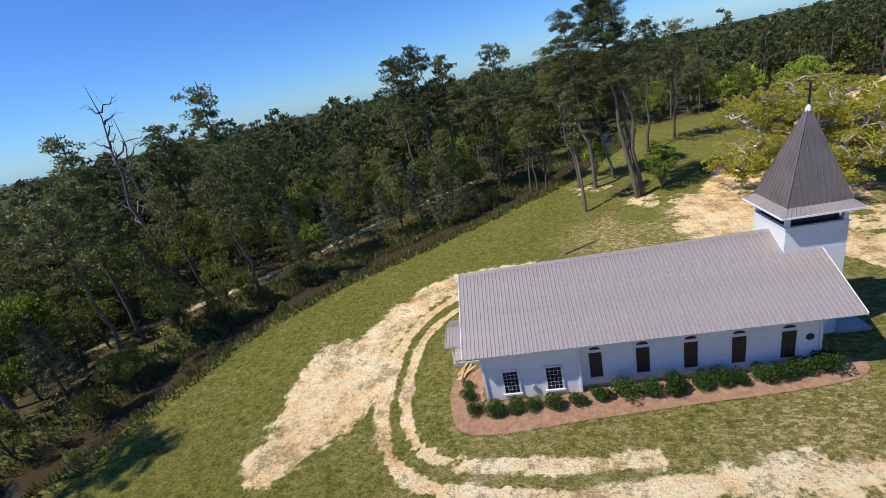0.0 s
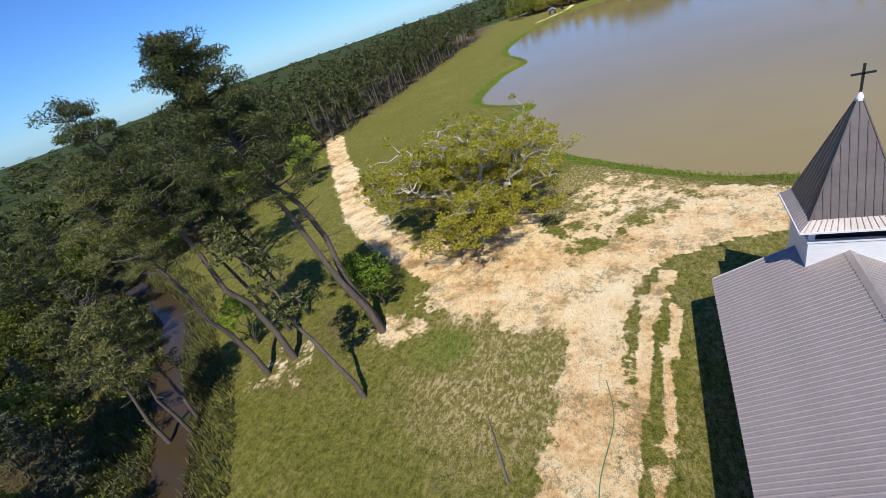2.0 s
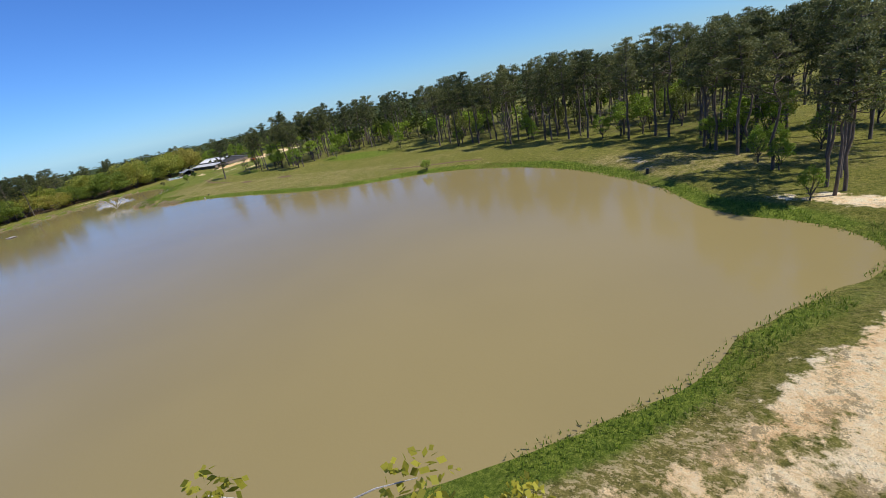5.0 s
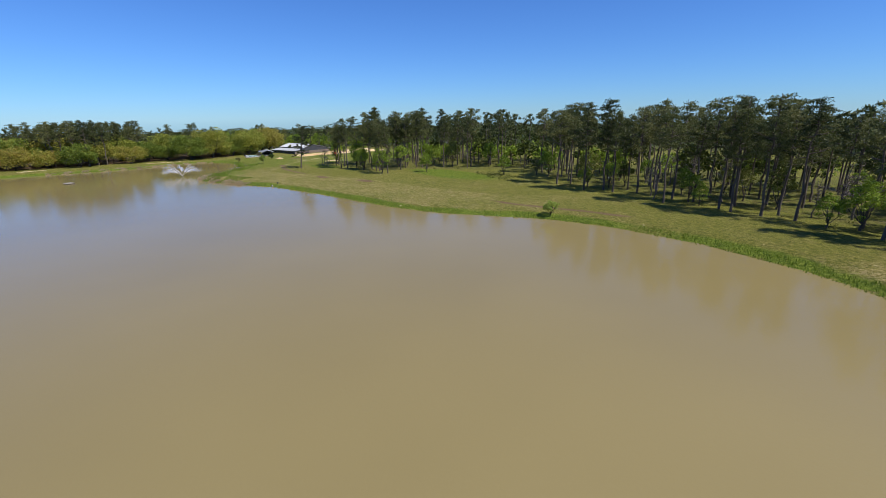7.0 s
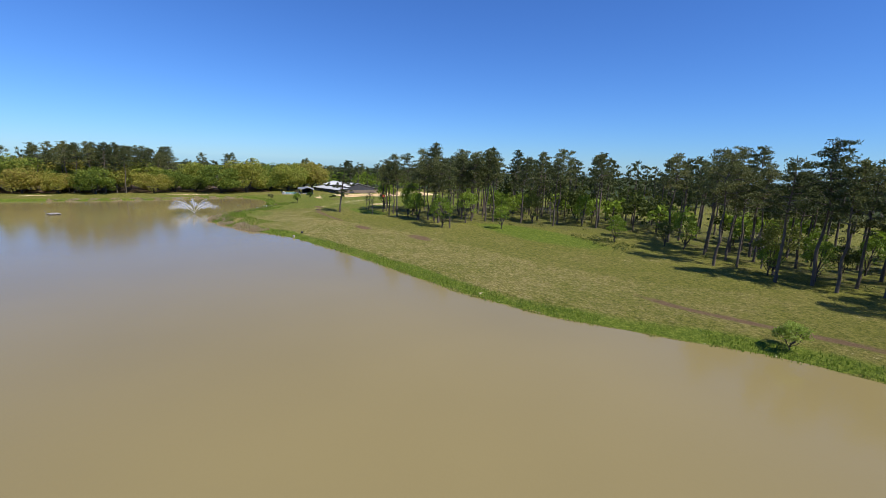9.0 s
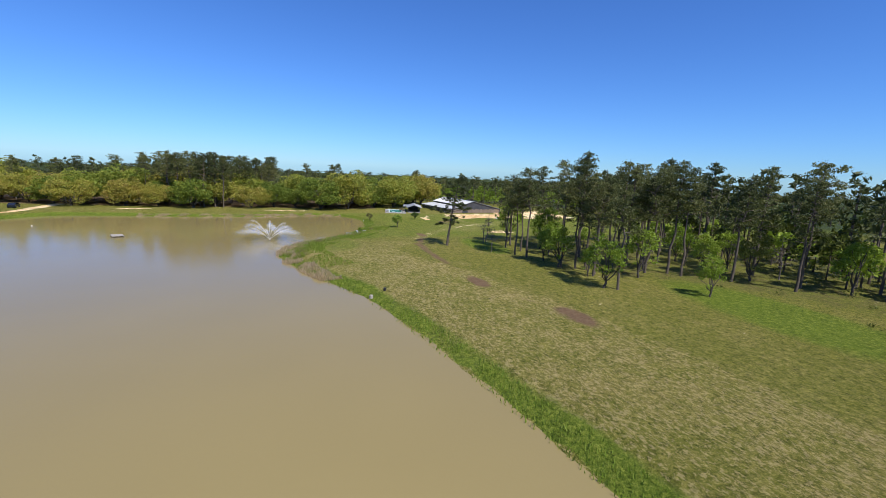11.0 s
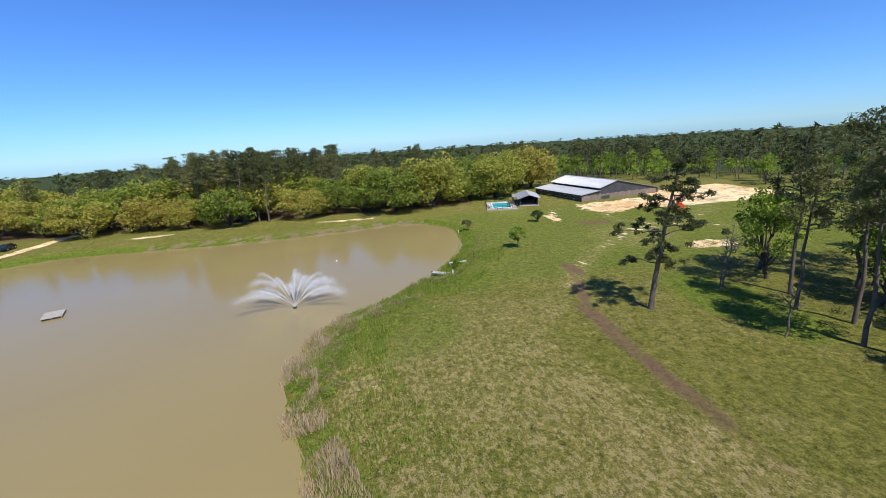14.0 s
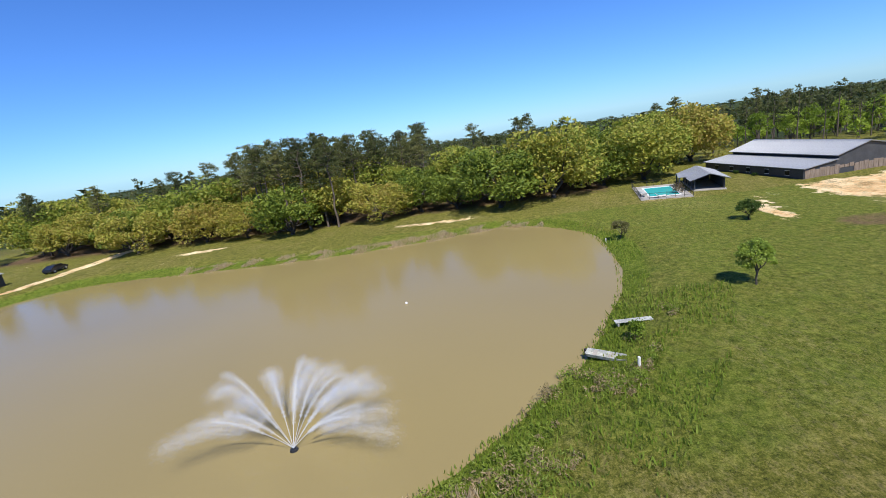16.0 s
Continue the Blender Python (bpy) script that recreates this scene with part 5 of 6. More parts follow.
def upright_blades(rng, x, y, z, height, width):
    n = len(x)
    a = rng.uniform(0, 6.28, n)
    dx, dy = np.cos(a) * width / 2, np.sin(a) * width / 2
    lx, ly = rng.normal(size=n) * height * 0.22, rng.normal(size=n) * height * 0.22
    V = np.stack([np.stack([x - dx, y - dy, z - 0.05], 1), np.stack([x + dx, y + dy, z - 0.05], 1), np.stack([x + lx + dx * 0.3, y + ly + dy * 0.3, z + height], 1), np.stack([x + lx - dx * 0.3, y + ly - dy * 0.3, z + height], 1)], 1)
    return V.reshape(-1, 3), np.arange(4 * n).reshape(n, 4)


def bank_growth():
    rng = rs(40)
    P = np.array(SHORE)
    Q = np.roll(P, -1, 0)
    d = Q - P
    length = np.hypot(d[:, 0], d[:, 1])
    def along(n, keep, out0, out1):
        i = rng.choice(len(P), n, p=length / length.sum())
        p = P[i] + d[i] * rng.random(n)[:, None]
        nrm = np.stack([-d[i][:, 1], d[i][:, 0]], 1) / length[i][:, None]
        probe = inside(SHORE, p[:, 0] + nrm[:, 0], p[:, 1] + nrm[:, 1])
        nrm[probe] *= -1
        q = p + nrm * rng.uniform(out0, out1, n)[:, None]
        ok = keep(q[:, 0] / K, q[:, 1] / K)
        return q[ok, 0], q[ok, 1]
    wild = lambda x, y: (np.sin(x * 0.31) + np.sin(y * 0.47 + 1.3) + np.sin(x * 0.83 + y * 0.6)) 
    x, y = along(22000, lambda u, v: wild(u, v) > -1.0, -0.5, 2.6)
    xa, ya = along(100000, lambda u, v: (u > 192) & (u < 232) & (v < -6) & (wild(u * 1.7, v * 1.7) > -0.9), -0.3, 8.5)
    x, y = np.concatenate([x, xa]), np.concatenate([y, ya])
    z = ground_height(x, y)
    solo("bank_grass", soup(*upright_blades(rng, x, y, np.maximum(z, -0.1), rng.uniform(0.1, 0.42, len(x)), 0.12)), GRASS_BLADES, "rank green grass along the pond's edge", "grass", kind="stuff")
    east = lambda u, v: ((u > 186) & (u < 215) & (v < 0) & (wild(u, v) > -0.7)) | ((u > 252) & (v > -24) & (v < 26) & (wild(u * 2.6, v * 2.6) > 0.0))
    x, y = along(210000, east, -0.9, 2.3)
    z = ground_height(x, y)
    solo("reed_bed", soup(*upright_blades(rng, x, y, np.maximum(z, -0.1), rng.uniform(0.2, 1.0, len(x)) * (0.6 + 0.4 * np.sin(x * 0.9) * np.sin(y * 1.1)) * np.where(x > 300, 0.65, 1.0), 0.08)), REEDS, "pale dry reeds standing at the water's edge", "reeds", kind="stuff")
    # rank mixed brush on the bank below the meadow
    x, y = along(24000, lambda u, v: (u > 199) & (u < 229) & (v < -6) & (wild(u * 2.3, v * 2.3) > -0.2) & (np.hypot(u - 224.2, v + 22.6) > 2.2) & (np.hypot(u - 228, v + 25.2) > 2.2), -0.2, 4.8)
    size = rng.uniform(0.2, 0.62, len(x))
    C = np.stack([x, y, np.maximum(ground_height(x, y), 0) + 0.4 * size], 1)
    pick = rng.random(len(x)) < 0.62
    for name, label, mat, sel in (("bank_brush", "rank green brush on the pond's bank", GRASS_BLADES, pick), ("dead_bank_brush", "dead brown brush on the pond's bank", REEDS, ~pick)):
        solo(name, soup(*leaves(rng, C[sel], np.stack([size, size, size * 0.7], 1)[sel], 46, 0.2, 0.06)), mat, label, "brush", kind="stuff")
    # weeds on the creek banks
    C = np.array(CREEK)
    i = rng.randint(0, len(C) - 1, 22000)
    t = rng.random(22000)[:, None]
    p = C[i] + (C[i + 1] - C[i]) * t
    dd = C[i + 1] - C[i]
    nn = np.stack([-dd[:, 1], dd[:, 0]], 1) / np.hypot(dd[:, 0], dd[:, 1])[:, None]
    off = rng.uniform(1.8, 7.0, 22000) * rng.choice([-1, 1], 22000)
    p = p + nn * off[:, None]
    z = ground_height(p[:, 0], p[:, 1])
    solo("creek_weeds", soup(*upright_blades(rng, p[:, 0], p[:, 1], np.maximum(z, -0.4), rng.uniform(0.15, 0.95, 22000), 0.2)), CREEK_WEEDS, "yellowish weeds on the creek banks", "weeds", kind="stuff")


bank_growth()


# ---- barn, pool, pavilion ----
def build_barn():
    barn = thing("barn", "large barn with a grey metal roof, dark sheeting and weathered boards", "barn", pose(264.1 * K, -59.4 * K, 0.85, 0, 0, 10.8))
    L, W, D, R = 23.7, 25.2, 5.8, 11.2     # along the ridge, across, depth of the lean-to, ridge from the front
    HE, HT, HU, HR = 1.75, 2.55, 3.1, 4.75  # lean-to eave and top, upper eave, ridge
    HB = 1.55                                # back eave
    prof = [(0.3, 0), (0.3, HE - 0.15), (-D + 0.0, HT - 0.15), (-D, HU - 0.15), (-R, HR - 0.15), (-W + 0.3, HB - 0.1), (-W + 0.3, 0)]
    prof = [(p[0] - 0.3, p[1]) for p in prof]
    part("wall", prism(bmesh.new(), prof, "x", 0.35, L - 0.35), BARN_DARK, barn, "dark sheeted walls")
    for i in range(28):
        y = -0.2 - i * (W - 0.9) / 28
        top = 1.5 + 0.12 * math.sin(i * 2.3)
        if i in (7, 8, 9):
            part("board", boxed(0.29, 0.345, y - 0.82, y - 0.03, 1.0, top), BARN_BOARDS, barn)
        else:
            part("board", boxed(0.27, 0.345, y - 0.83, y - 0.02, 0.0, top), BARN_BOARDS, barn)
    lean = part("lean_to_roof", slab(bmesh.new(), [(0, 0.25, HE), (L, 0.25, HE), (L, -D, HT), (0, -D, HT)], 0.08), BARN_METAL, barn)
    panels(lean, "roof_panel", BARN_METAL, 0.0, L, 26, (-D, HT), (0.28, HE), 3)
    up = part("main_roof", slab(bmesh.new(), [(0, -D + 0.35, HU), (L, -D + 0.35, HU), (L, -R, HR), (0, -R, HR)], 0.08), BARN_METAL, barn)
    panels(up, "roof_panel", BARN_METAL, 0.0, L, 26, (-R, HR), (-D + 0.38, HU), 3)
    back = part("back_roof", slab(bmesh.new(), [(0, -R, HR), (L, -R, HR), (L, -W - 0.2, HB), (0, -W - 0.2, HB)], 0.08), BARN_METAL, barn)
    panels(back, "roof_panel", BARN_METAL, 0.0, L, 26, (-R, HR), (-W - 0.22, HB), 3)
    part("ridge_cap", prism(bmesh.new(), [(-R - 0.3, HR - 0.02), (-R, HR + 0.1), (-R + 0.3, HR - 0.02), (-R, HR + 0.02)], "x", 0, L), BARN_METAL, up)
    for x in (3.0, 7.2, 11.4, 15.6, 19.6):
        w = part("window", boxed(x, x + 0.8, 0.0, 0.04, 0.55, 1.25), GLASS, barn, "small window in a pale frame")
        part("window_frame", boxed(x - 0.08, x + 0.88, 0.0, 0.03, 1.25, 1.33), WHITE, w)
        part("window_sill", boxed(x - 0.08, x + 0.88, 0.0, 0.06, 0.47, 0.55), WHITE, w)
    for x, s in ((9.0, 0.6), (13.4, 0.7)):
        p = barn.matrix_basis @ Vector((x, 1.1, 0))
        hedges.put(1, p.x, p.y, x * 20, s)


build_barn()


def plank_box(parent, name, mat, x0, x1, y0, y1, z0, z1, n, axis="x"):
    for i in range(n):
        a = x0 + (x1 - x0) * i / n if axis == "x" else y0 + (y1 - y0) * i / n
        b = a + ((x1 - x0) if axis == "x" else (y1 - y0)) / n - 0.02
        part(name, boxed(a, b, y0, y1, z0, z1) if axis == "x" else boxed(x0, x1, a, b, z0, z1), mat, parent)


def build_pool():
    ang = -12
    base = pose(268.6 * K, -42.4 * K, 0.9, 0, 0, ang)
    pool = thing("swimming_pool", "small turquoise swimming pool in a pale paved deck", "swimming pool", base)
    part("deck", boxed(-6.6, 6.6, -3.9, 3.9, -0.2, 0.12), CONCRETE, pool)
    part("pool_water", boxed(-4.6, 4.0, -2.3, 2.2, 0.124, 0.135), POOL_WATER, pool, "clear turquoise water")
    for a, b, c, d in ((-4.85, 4.25, 2.2, 2.45), (-4.85, 4.25, -2.55, -2.3), (-4.85, -4.6, -2.3, 2.2), (4.0, 4.25, -2.3, 2.2)):
        part("coping", boxed(a, b, c, d, 0.12, 0.2), WHITE_PLASTIC, pool)
    fence = thing("pool_fence", "low dark metal fence round the pool", "fence", base)
    posts = [(-6.6 + 1.1 * i, s * 3.9) for i in range(13) for s in (-1, 1)] + [(s * 6.6, -3.9 + 1.3 * i) for i in range(1, 6) for s in (-1, 1)]
    for x, y in posts:
        part("post", boxed(x - 0.03, x + 0.03, y - 0.03, y + 0.03, 0.1, 1.15), BLACK, fence)
    for z in (0.35, 1.05):
        for s in (-1, 1):
            part("rail", boxed(-6.6, 6.6, s * 3.9 - 0.015, s * 3.9 + 0.015, z, z + 0.04), BLACK, fence)
            part("rail", boxed(s * 6.6 - 0.015, s * 6.6 + 0.015, -3.9, 3.9, z, z + 0.04), BLACK, fence)
    lounger = thing("sun_lounger", "white plastic sun lounger beside the pool", "sun lounger", base @ pose(-4.0, 3.15, 0.12, 0, 0, 95), "loungers by the pool")
    part("seat", boxed(-0.32, 0.32, -0.9, 0.35, 0.28, 0.34), WHITE_PLASTIC, lounger)
    ob = part("backrest", boxed(-0.32, 0.32, 0.0, 0.7, 0, 0.05), WHITE_PLASTIC, lounger)
    ob.matrix_basis = pose(0, 0.35, 0.3, 40, 0, 0)
    for x in (-0.28, 0.28):
        for y in (-0.8, 0.25):
            part("leg", boxed(x - 0.03, x + 0.03, y - 0.03, y + 0.03, 0, 0.28), WHITE_PLASTIC, lounger)
    for x, y, t in ((-2.8, 3.15, 100), (-1.6, 3.2, 92), (-0.4, 3.15, 97), (-5.8, 0.8, 10)):
        copy_thing(lounger, base @ pose(x, y, 0.12, 0, 0, t))


build_pool()


def build_pavilion():
    pav = thing("pavilion", "open dark-timbered pool pavilion with a pale metal roof", "pavilion", pose(269.6 * K, -48.9 * K, 0.9, 0, 0, -14) @ Matrix.Diagonal((1.0, 0.95, 0.8, 1)))
    part("floor", boxed(-5.2, 5.2, -2.6, 2.6, -0.2, 0.15), CONCRETE, pav)
    for x in (-4.9, -2.4, 0, 2.4, 4.9):
        for y in (-2.3, 2.3):
            part("post", boxed(x - 0.11, x + 0.11, y - 0.11, y + 0.11, 0.15, 2.3), BARN_DARK, pav)
    part("back_wall", boxed(-4.8, 4.8, -2.28, -2.14, 0.15, 2.2), BARN_DARK, pav)
    part("side_wall", boxed(4.84, 4.96, -2.1, 2.1, 0.15, 2.2), BARN_DARK, pav)
    part("bar_wall", boxed(0.4, 4.8, 2.12, 2.26, 0.15, 1.15), BARN_BOARDS, pav)
    part("roof", prism(bmesh.new(), [(-3.1, 2.25), (0, 3.5), (3.1, 2.25), (3.1, 2.13), (0, 3.38), (-3.1, 2.13)], "x", -5.7, 5.7), BARN_DARK, pav)
    panels(pav, "roof_panel", BARN_METAL, -5.7, 5.7, 12, (0, 3.5), (3.13, 2.24))
    panels(pav, "roof_panel", BARN_METAL, -5.7, 5.7, 12, (0, 3.5), (-3.13, 2.24))
    part("porch_roof", prism(bmesh.new(), [(-1.6, 2.5), (0, 3.2), (1.6, 2.5), (1.6, 2.4), (0, 3.1), (-1.6, 2.4)], "y", 1.4, 4.4), BARN_METAL, pav)
    for x in (-1.4, 1.4):
        part("post", boxed(x - 0.1, x + 0.1, 4.05, 4.25, -0.1, 2.42), BARN_DARK, pav)


build_pavilion()
single("red_shrub", "reddish-leaved ornamental shrub by the pool", "shrub", shrub_shape(rs(410), 1.0, 2.0, 12, 40, 0.2), DARK_BARK, DRY_LEAVES, 265.5 * K, -43.6 * K)


# ---- on and beside the water ----
def water_spray(name, clearness):
    m, n, l, b = material(name, 0.4)
    b.inputs["Base Color"].default_value = (0.9, 0.92, 0.94, 1)
    t = n.new("ShaderNodeBsdfTranslucent")
    t.inputs["Color"].default_value = (0.95, 0.96, 0.97, 1)
    clear = n.new("ShaderNodeBsdfTransparent")
    s1, s2 = n.new("ShaderNodeMixShader"), n.new("ShaderNodeMixShader")
    s1.inputs["Fac"].default_value = 0.5
    s2.inputs["Fac"].default_value = clearness
    l.new(b.outputs["BSDF"], s1.inputs[1])
    l.new(t.outputs["BSDF"], s1.inputs[2])
    l.new(s1.outputs["Shader"], s2.inputs[1])
    l.new(clear.outputs["BSDF"], s2.inputs[2])
    l.new(s2.outputs["Shader"], n["Material Output"].inputs["Surface"])
    return m


SPRAY = water_spray("water_spray", 0.62)
MIST = water_spray("water_mist", 0.8)


def build_fountain():
    rng = rs(50)
    f = thing("pond_fountain", "floating pond fountain throwing a fan of white water jets", "fountain", pose(218.6 * K, -6.2 * K, 0.0) @ Matrix.Diagonal((0.84, 0.84, 0.84, 1)))
    bm = bmesh.new()
    bmesh.ops.create_cone(bm, segments=16, radius1=0.32, radius2=0.26, depth=0.16, cap_ends=True, matrix=Matrix.Translation((0, 0, 0.04)))
    part("float", bm, BLACK, f, "black round float")
    fog_c, fog_r, mist_c, mist_r = [], [], [], []
    for i in range(13):
        a = math.radians(-104 + 208 * i / 9 + 7 * math.sin(i * 3.1)) if i < 10 else math.radians(70 * (i - 11))
        tilt = 0.86 + 0.1 * math.sin(i * 2.7) if i < 10 else 0.55
        speed = 10.6 + 0.5 * math.cos(i * 2.1)
        vz, vr = speed * math.cos(tilt), speed * math.sin(tilt) * 0.86
        T = 2 * vz / 9.81
        at = lambda t: (math.cos(a) * vr * t * (1 - 0.13 * t), math.sin(a) * vr * t * (1 - 0.13 * t), max(0.1, 0.18 + vz * t - 4.4 * t * t))
        V, F = tube([at(t) for t in np.linspace(0, T * 0.46, 12)], np.linspace(0.022, 0.035, 12), 6)
        part("jet", soup(V, F), SPRAY, f, "thin white jet of water")
        for t in np.linspace(0.16 * T, T * 0.62, 20):
            fog_c.append(at(t))
            w = 0.05 + 0.75 * (t / T) ** 1.15
            fog_r.append((w, w, w * 0.95))
        for t in np.linspace(0.28 * T, T * 0.82, 14):
            x, y, z = at(t)
            mist_c.append((x * 1.05, y * 1.05, 0.75 * z + 0.25))
            w = 0.35 + 1.0 * t / T
            mist_r.append((w, w, 0.7 * w))
    part("spray", soup(*leaves(rng, fog_c, fog_r, 150, 0.06, 0.03, droop=1.2, shell=0.0)), SPRAY, f, "white falling spray")
    part("mist", soup(*leaves(rng, mist_c, mist_r, 520, 0.09, 0.05, droop=1.0, shell=0.0)), MIST, f, "thin drifting water mist")


build_fountain()


def build_raft():
    r = thing("swim_raft", "weathered grey wooden swimming raft afloat on the pond", "raft", pose(224.4 * K, 20.4 * K, 0.0, 0, 0, 24) @ Matrix.Diagonal((0.78, 0.74, 0.7, 1)))
    plank_box(r, "plank", GREY_WOOD, -2.0, 2.0, -1.5, 1.5, 0.34, 0.4, 14)
    for y in (-1.4, 0, 1.4):
        part("beam", boxed(-2.0, 2.0, y - 0.09, y + 0.09, 0.12, 0.335), GREY_WOOD, r)
    for x in (-1.4, 1.4):
        part("float", boxed(x - 0.45, x + 0.45, -1.35, 1.35, -0.25, 0.115, bevel=0.08), BLACK, r)


build_raft()


OLD_WHITE = plain("old_white_paint", (0.2, 0.2, 0.17), (0.55, 0.56, 0.52), 0.7, 1.5, bump=0.2)


def build_shore_things():
    z = float(ground_height(223.5 * K, -22.6 * K))
    boat = thing("jon_boat", "old pale flat-bottomed boat pulled up on the bank", "boat", pose(224.1 * K, -22.5 * K, max(z, 0.1) - 0.02, 0, 2, -118) @ Matrix.Diagonal((0.75, 0.7, 0.55, 1)))
    bm = bmesh.new()
    outer = [(-1.9, 0.52), (-1.7, 0.62), (1.3, 0.62), (1.9, 0.42)]
    ring = [(x, w, 0.5) for x, w in outer] + [(x, -w, 0.5) for x, w in outer[::-1]]
    low = [(x * 0.92, y * 0.8, 0.04) for x, y, _ in ring]
    inn = [(x * 0.96, y * 0.9, 0.5) for x, y, _ in ring]
    inl = [(x * 0.9, y * 0.76, 0.1) for x, y, _ in ring]
    loops = [[bm.verts.new(p) for p in q] for q in (low, ring, inn, inl)]
    n = len(ring)
    for A, B in zip(loops, loops[1:]):
        for i in range(n):
            bm.faces.new((A[i], A[(i + 1) % n], B[(i + 1) % n], B[i]))
    bm.faces.new(loops[0])
    bm.faces.new(loops[3])
    part("hull", bm, OLD_WHITE, boat)
    for x in (-1.1, 0.3):
        part("seat", boxed(x - 0.16, x + 0.16, -0.5, 0.5, 0.36, 0.42), GREY_WOOD, boat)
    part("motor", boxed(-2.05, -1.86, -0.14, 0.14, 0.2, 0.75, bevel=0.03), BLACK, boat, "small black outboard")
    z = float(ground_height(228.0 * K, -25.2 * K))
    bench = thing("white_bench", "long white bench facing the pond", "bench", pose(228.0 * K, -25.2 * K, z, 0, 0, -88))
    for i in range(3):
        part("slat", boxed(-1.4, 1.4, -0.3 + 0.2 * i, -0.12 + 0.2 * i, 0.3, 0.34), OLD_WHITE, bench)
    for x in (-1.2, 1.2):
        part("leg", boxed(x - 0.06, x + 0.06, -0.27, 0.27, 0, 0.3), OLD_WHITE, bench)
    for x, y, h, r, mat, label in ((222.2, -23.6, 0.75, 0.11, WHITE_PLASTIC, "short white post on the bank"), (247.8, -28.9, 0.6, 0.08, WHITE_PLASTIC, "short white post on the bank"), (177.4, -18.7, 0.45, 0.3, GREY_WOOD, "pale tree stump at the water's edge"), (178.8, -20.6, 0.4, 0.25, BLACK, "dark stump in the bank grass")):
        z = max(0.0, float(ground_height(x * K, y * K)))
        bm = bmesh.new()
        bmesh.ops.create_cone(bm, segments=10, radius1=r, radius2=r * 0.85, depth=h + 0.3, cap_ends=True, matrix=Matrix.Translation((x * K, y * K, z + h / 2 - 0.15)))
        bmesh.ops.bevel(bm, geom=bm.edges[:], offset=0.02, segments=1, affect="EDGES")
        solo("post" if r < 0.2 else "stump", bm, mat, label, "post" if r < 0.2 else "stump")
    for x, y in ((236.3, -9.0), (238, 39)):
        bm = bmesh.new()
        bmesh.ops.create_icosphere(bm, subdivisions=2, radius=0.15, matrix=Matrix.Translation((x * K, y * K, 0.08)))
        solo("buoy", bm, WHITE_PLASTIC, "small white float on the pond", "buoy", smooth=True)


build_shore_things()


def build_car():
    z = float(ground_height(265.5 * K, 54.3 * K))
    car = thing("car", "dark blue car parked on the grass beside the lane", "car", pose(265.5 * K, 54.3 * K, z, 0, 0, 8))
    bm = bmesh.new()
    prism(bm, [(-2.2, 0.35), (2.2, 0.35), (2.25, 0.75), (1.35, 0.95), (0.75, 1.42), (-0.95, 1.45), (-1.75, 1.0), (-2.25, 0.92)], "y", -0.88, 0.88)
    bmesh.ops.bevel(bm, geom=bm.edges[:], offset=0.09, segments=2, affect="EDGES")
    part("body", bm, CAR_PAINT, car)
    for s in (-1, 1):
        bm = bmesh.new()
        prism(bm, [(-1.5, 1.02), (1.15, 1.0), (0.7, 1.36), (-0.9, 1.38)], "y", *sorted((s * 0.87, s * 0.9)))
        part("side_window", bm, GLASS, car)
    part("windscreen", slab(bmesh.new(), [(1.36, -0.75, 0.97), (1.36, 0.75, 0.97), (0.8, 0.68, 1.41), (0.8, -0.68, 1.41)], 0.02), GLASS, car)
    for x in (-1.4, 1.4):
        for y in (-0.84, 0.84):
            bm = bmesh.new()
            bmesh.ops.create_cone(bm, segments=16, radius1=0.34, radius2=0.34, depth=0.22, cap_ends=True, matrix=Matrix.Translation((x, y, 0.34)) @ Matrix.Rotation(math.pi / 2, 4, "X"))
            w = part("wheel", bm, RUBBER, car)
            bm = bmesh.new()
            bmesh.ops.create_cone(bm, segments=12, radius1=0.2, radius2=0.18, depth=0.04, cap_ends=True, matrix=Matrix.Translation((x, y + math.copysign(0.12, y), 0.34)) @ Matrix.Rotation(math.pi / 2, 4, "X"))
            part("rim", bm, BARN_METAL, w)
    z = float(ground_height(257 * K, 57.5 * K))
    shed = thing("shed", "dark shed with a pale metal roof beside the lane", "shed", pose(256.5 * K, 58 * K, z, 0, 0, 10))
    part("wall", prism(bmesh.new(), [(-2.0, 0), (2.0, 0), (2.0, 2.2), (0, 3.0), (-2.0, 2.2)], "x", -3.4, 3.4), BARN_DARK, shed)
    panels(shed, "roof_panel", BARN_METAL, -3.6, 3.6, 8, (0, 3.12), (2.3, 2.2))
    panels(shed, "roof_panel", BARN_METAL, -3.6, 3.6, 8, (0, 3.12), (-2.3, 2.2))
    part("door", boxed(-3.44, -3.4, -0.8, 0.8, 0, 2.0), BARN_BOARDS, shed)


build_car()


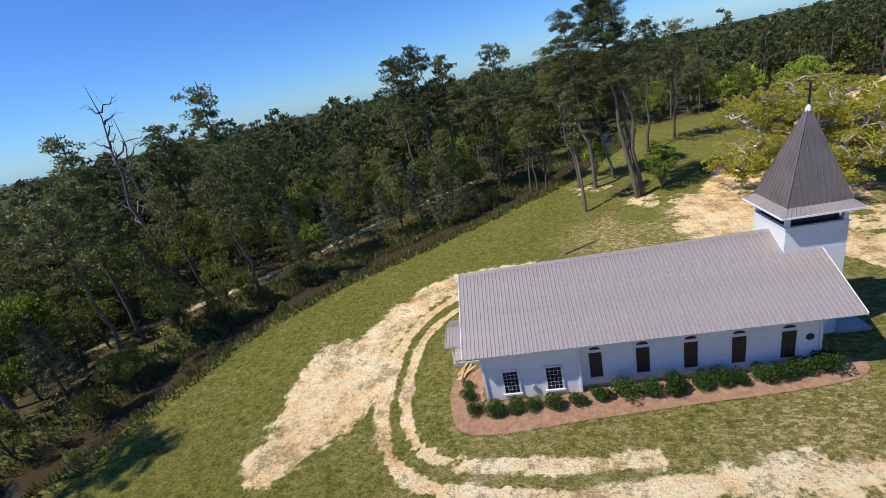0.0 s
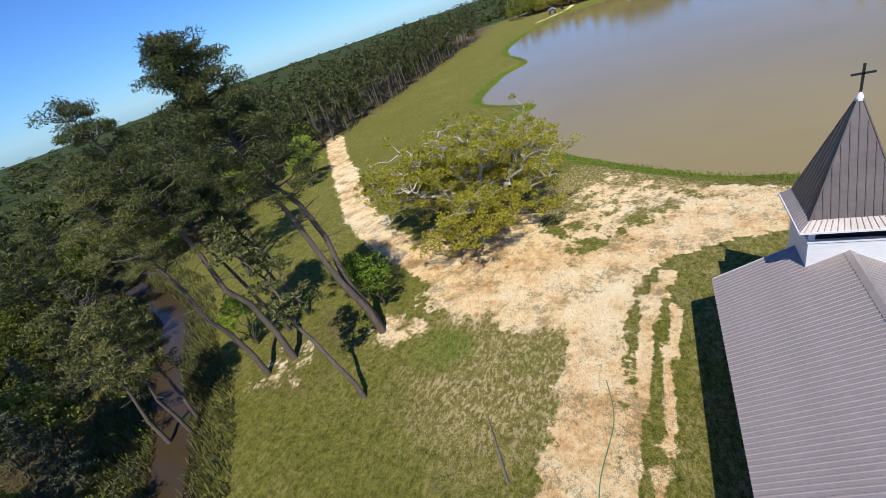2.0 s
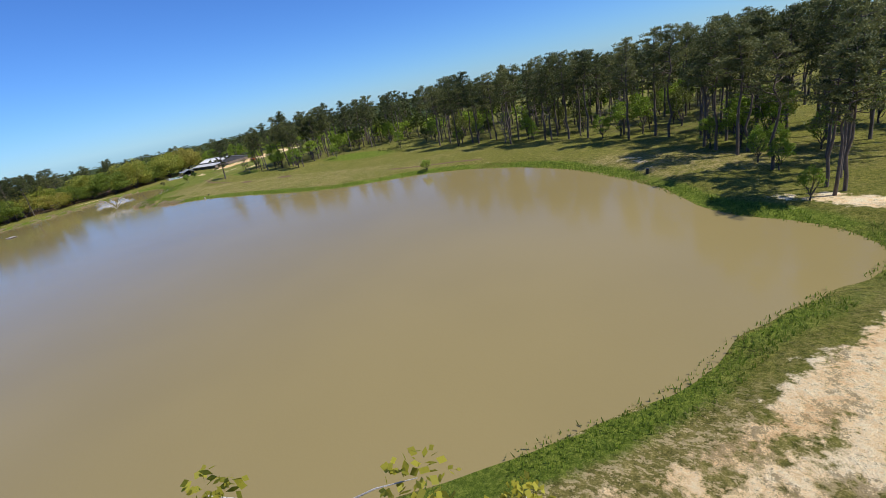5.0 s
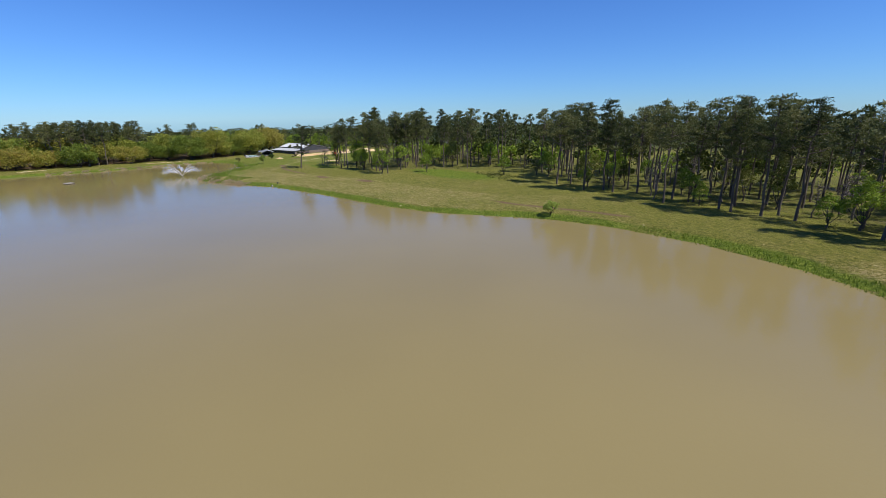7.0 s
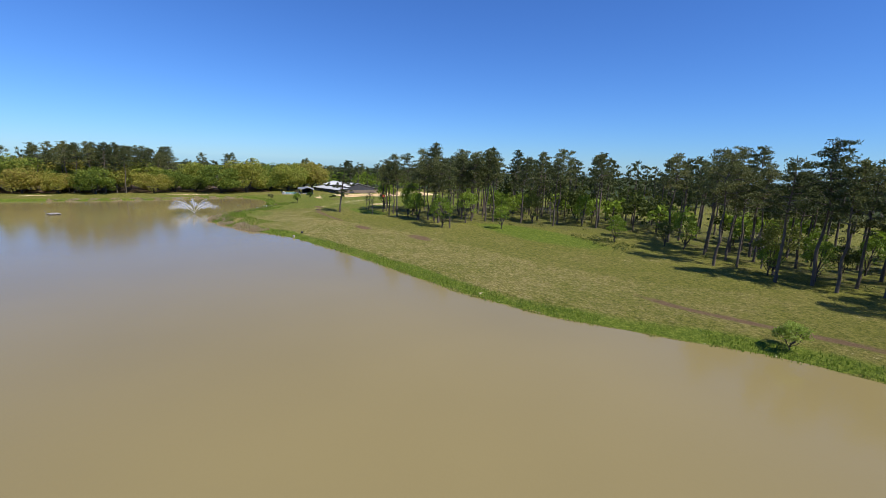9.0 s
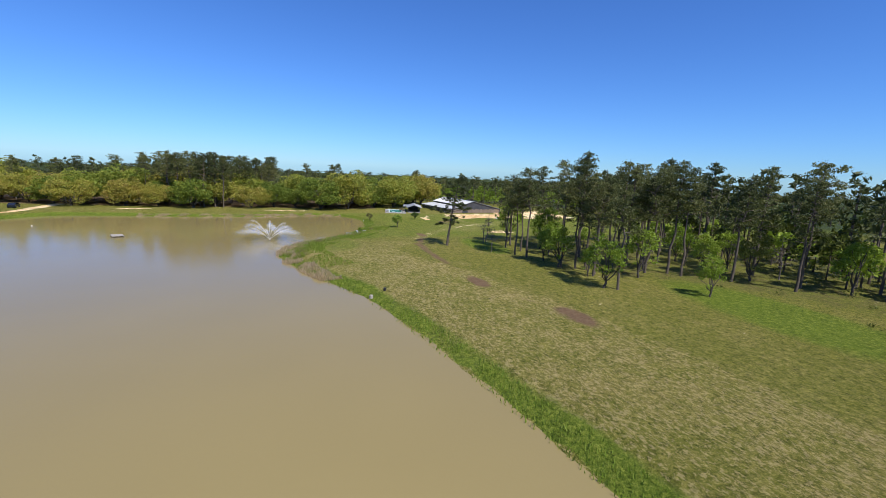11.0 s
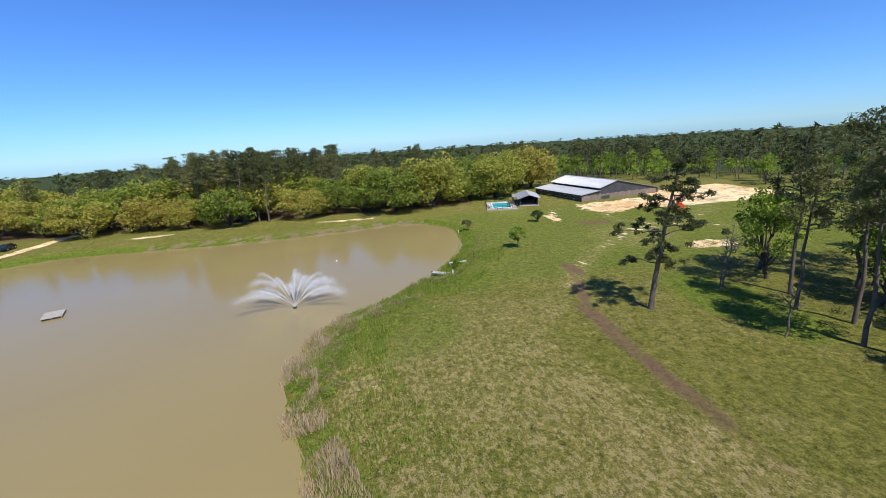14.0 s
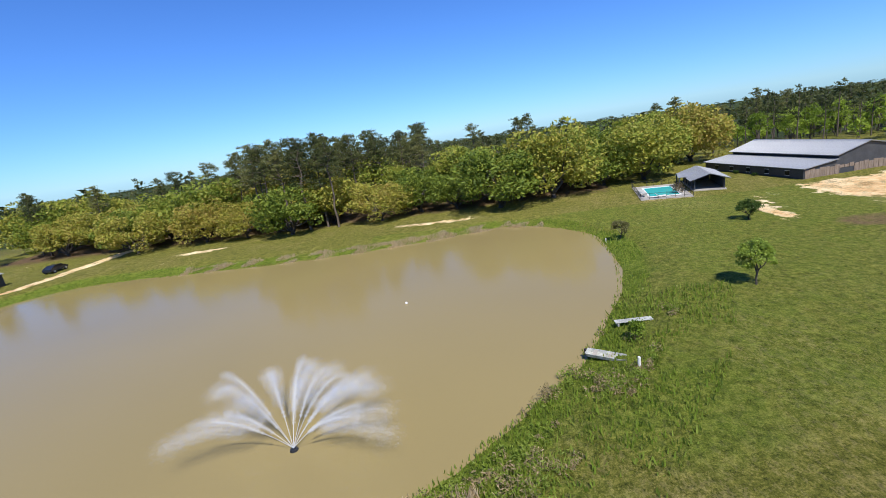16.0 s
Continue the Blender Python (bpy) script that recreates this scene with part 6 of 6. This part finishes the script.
def build_tractor(x, y, turn):
    RED = plain("tractor_paint", (0.5, 0.06, 0.015), (0.62, 0.1, 0.025), 0.45, 3.0)
    t = thing("tractor", "orange-red tractor parked on the sandy yard", "tractor", pose(x, y, float(ground_height(x, y)), 0, 0, turn))
    part("bonnet", boxed(0.3, 2.0, -0.38, 0.38, 0.75, 1.35, bevel=0.08), RED, t)
    part("frame", boxed(-1.1, 1.9, -0.3, 0.3, 0.5, 0.75, bevel=0.04), BLACK, t)
    part("seat", boxed(-0.75, -0.3, -0.28, 0.28, 1.0, 1.15, bevel=0.05), BLACK, t)
    for s in (-1, 1):
        part("fender", boxed(-1.35, -0.1, s * 0.72 - 0.2, s * 0.72 + 0.2, 1.3, 1.4, bevel=0.03), RED, t)
        part("canopy_post", boxed(-0.95, -0.87, s * 0.5 - 0.04, s * 0.5 + 0.04, 1.4, 2.35), BLACK, t)
        for px, r, w in ((-0.7, 0.68, 0.42), (1.5, 0.42, 0.28)):
            bm = bmesh.new()
            bmesh.ops.create_cone(bm, segments=18, radius1=r, radius2=r, depth=w, cap_ends=True, matrix=Matrix.Translation((px, s * 0.75, r)) @ Matrix.Rotation(math.pi / 2, 4, "X"))
            bmesh.ops.bevel(bm, geom=[e for e in bm.edges if e.is_manifold and e.calc_face_angle(0) > 1], offset=0.05, segments=2, affect="EDGES")
            part("wheel", bm, RUBBER, t)
    part("canopy", boxed(-1.2, 0.3, -0.65, 0.65, 2.35, 2.43, bevel=0.03), RED, t)
    for s in (-1, 1):
        part("loader_arm", boxed(0.4, 2.7, s * 0.5 - 0.05, s * 0.5 + 0.05, 0.85, 1.0), RED, t)
    part("bucket", prism(bmesh.new(), [(2.6, 0.15), (3.2, 0.15), (3.2, 0.2), (2.75, 0.3), (2.7, 0.8), (2.6, 0.8)], "y", -0.8, 0.8), RED, t)


build_tractor(249.1 * K, -71.3 * K, 160)


def build_oddments():
    """Timber heap by the back porch, hose on the lawn, logs on the spit."""
    rng = rs(60)
    heap = thing("timber_heap", "loose heap of fresh yellow boards beside the back porch", "timber heap", pose(-0.9, 4.7, float(ground_height(-0.9, 4.7))))
    for i in range(9):
        ob = part("board", boxed(-1.0, 1.0, -0.08, 0.08, 0, 0.04), STRAW_WOOD, heap)
        ob.matrix_basis = pose(rng.uniform(-0.25, 0.25), rng.uniform(-0.4, 0.4), 0.03 + 0.045 * i, rng.uniform(-4, 4), rng.uniform(-4, 4), 70 + rng.uniform(-28, 28))
    for pts, r, mat, name, label in (([(6, 16.9), (10, 17.3), (14, 16.8), (17, 17.4)], 0.035, GREEN_HOSE, "garden_hose", "green garden hose lying across the grass"),):
        line = rounded(scaled(pts), False, 6)
        P = [(x, y, float(ground_height(x, y)) + 0.05) for x, y in line]
        solo(name, soup(*tube(P, [r] * len(P), 6)), mat, label, "hose")
    for i, (x, y, a, n) in enumerate(((85.5, 38.5, 40, 3.5), (84.2, 39.8, 10, 3.0), (86.6, 37.6, 70, 2.4), (9.2, 22.0, 30, 5.5))):
        h = math.radians(a)
        p0, p1 = np.array([x * K, y * K]), np.array([x * K + n * math.cos(h), y * K + n * math.sin(h)])
        pts = [(*(p0 + (p1 - p0) * t), float(ground_height(*(p0 + (p1 - p0) * t))) + 0.1) for t in (0, 0.35, 0.7, 1)]
        solo("driftwood", soup(*tube(pts, [0.11, 0.1, 0.08, 0.04], 7)), DEAD_WOOD if i else GREY_WOOD, "bleached dead branch lying on the ground", "branch")
    x, y = 61 * K, -33.5 * K
    bm = bmesh.new()
    bmesh.ops.create_cone(bm, segments=12, radius1=0.3, radius2=0.27, depth=0.9, cap_ends=True, matrix=Matrix.Translation((x, y, float(ground_height(x, y)) + 0.42)))
    bmesh.ops.bevel(bm, geom=bm.edges[:], offset=0.03, segments=1, affect="EDGES")
    solo("bin", bm, BLACK, "black bin standing near the shore", "bin")


GREEN_HOSE = plain("green_hose", (0.02, 0.16, 0.08), (0.03, 0.22, 0.11), 0.5, 4.0)
build_oddments()
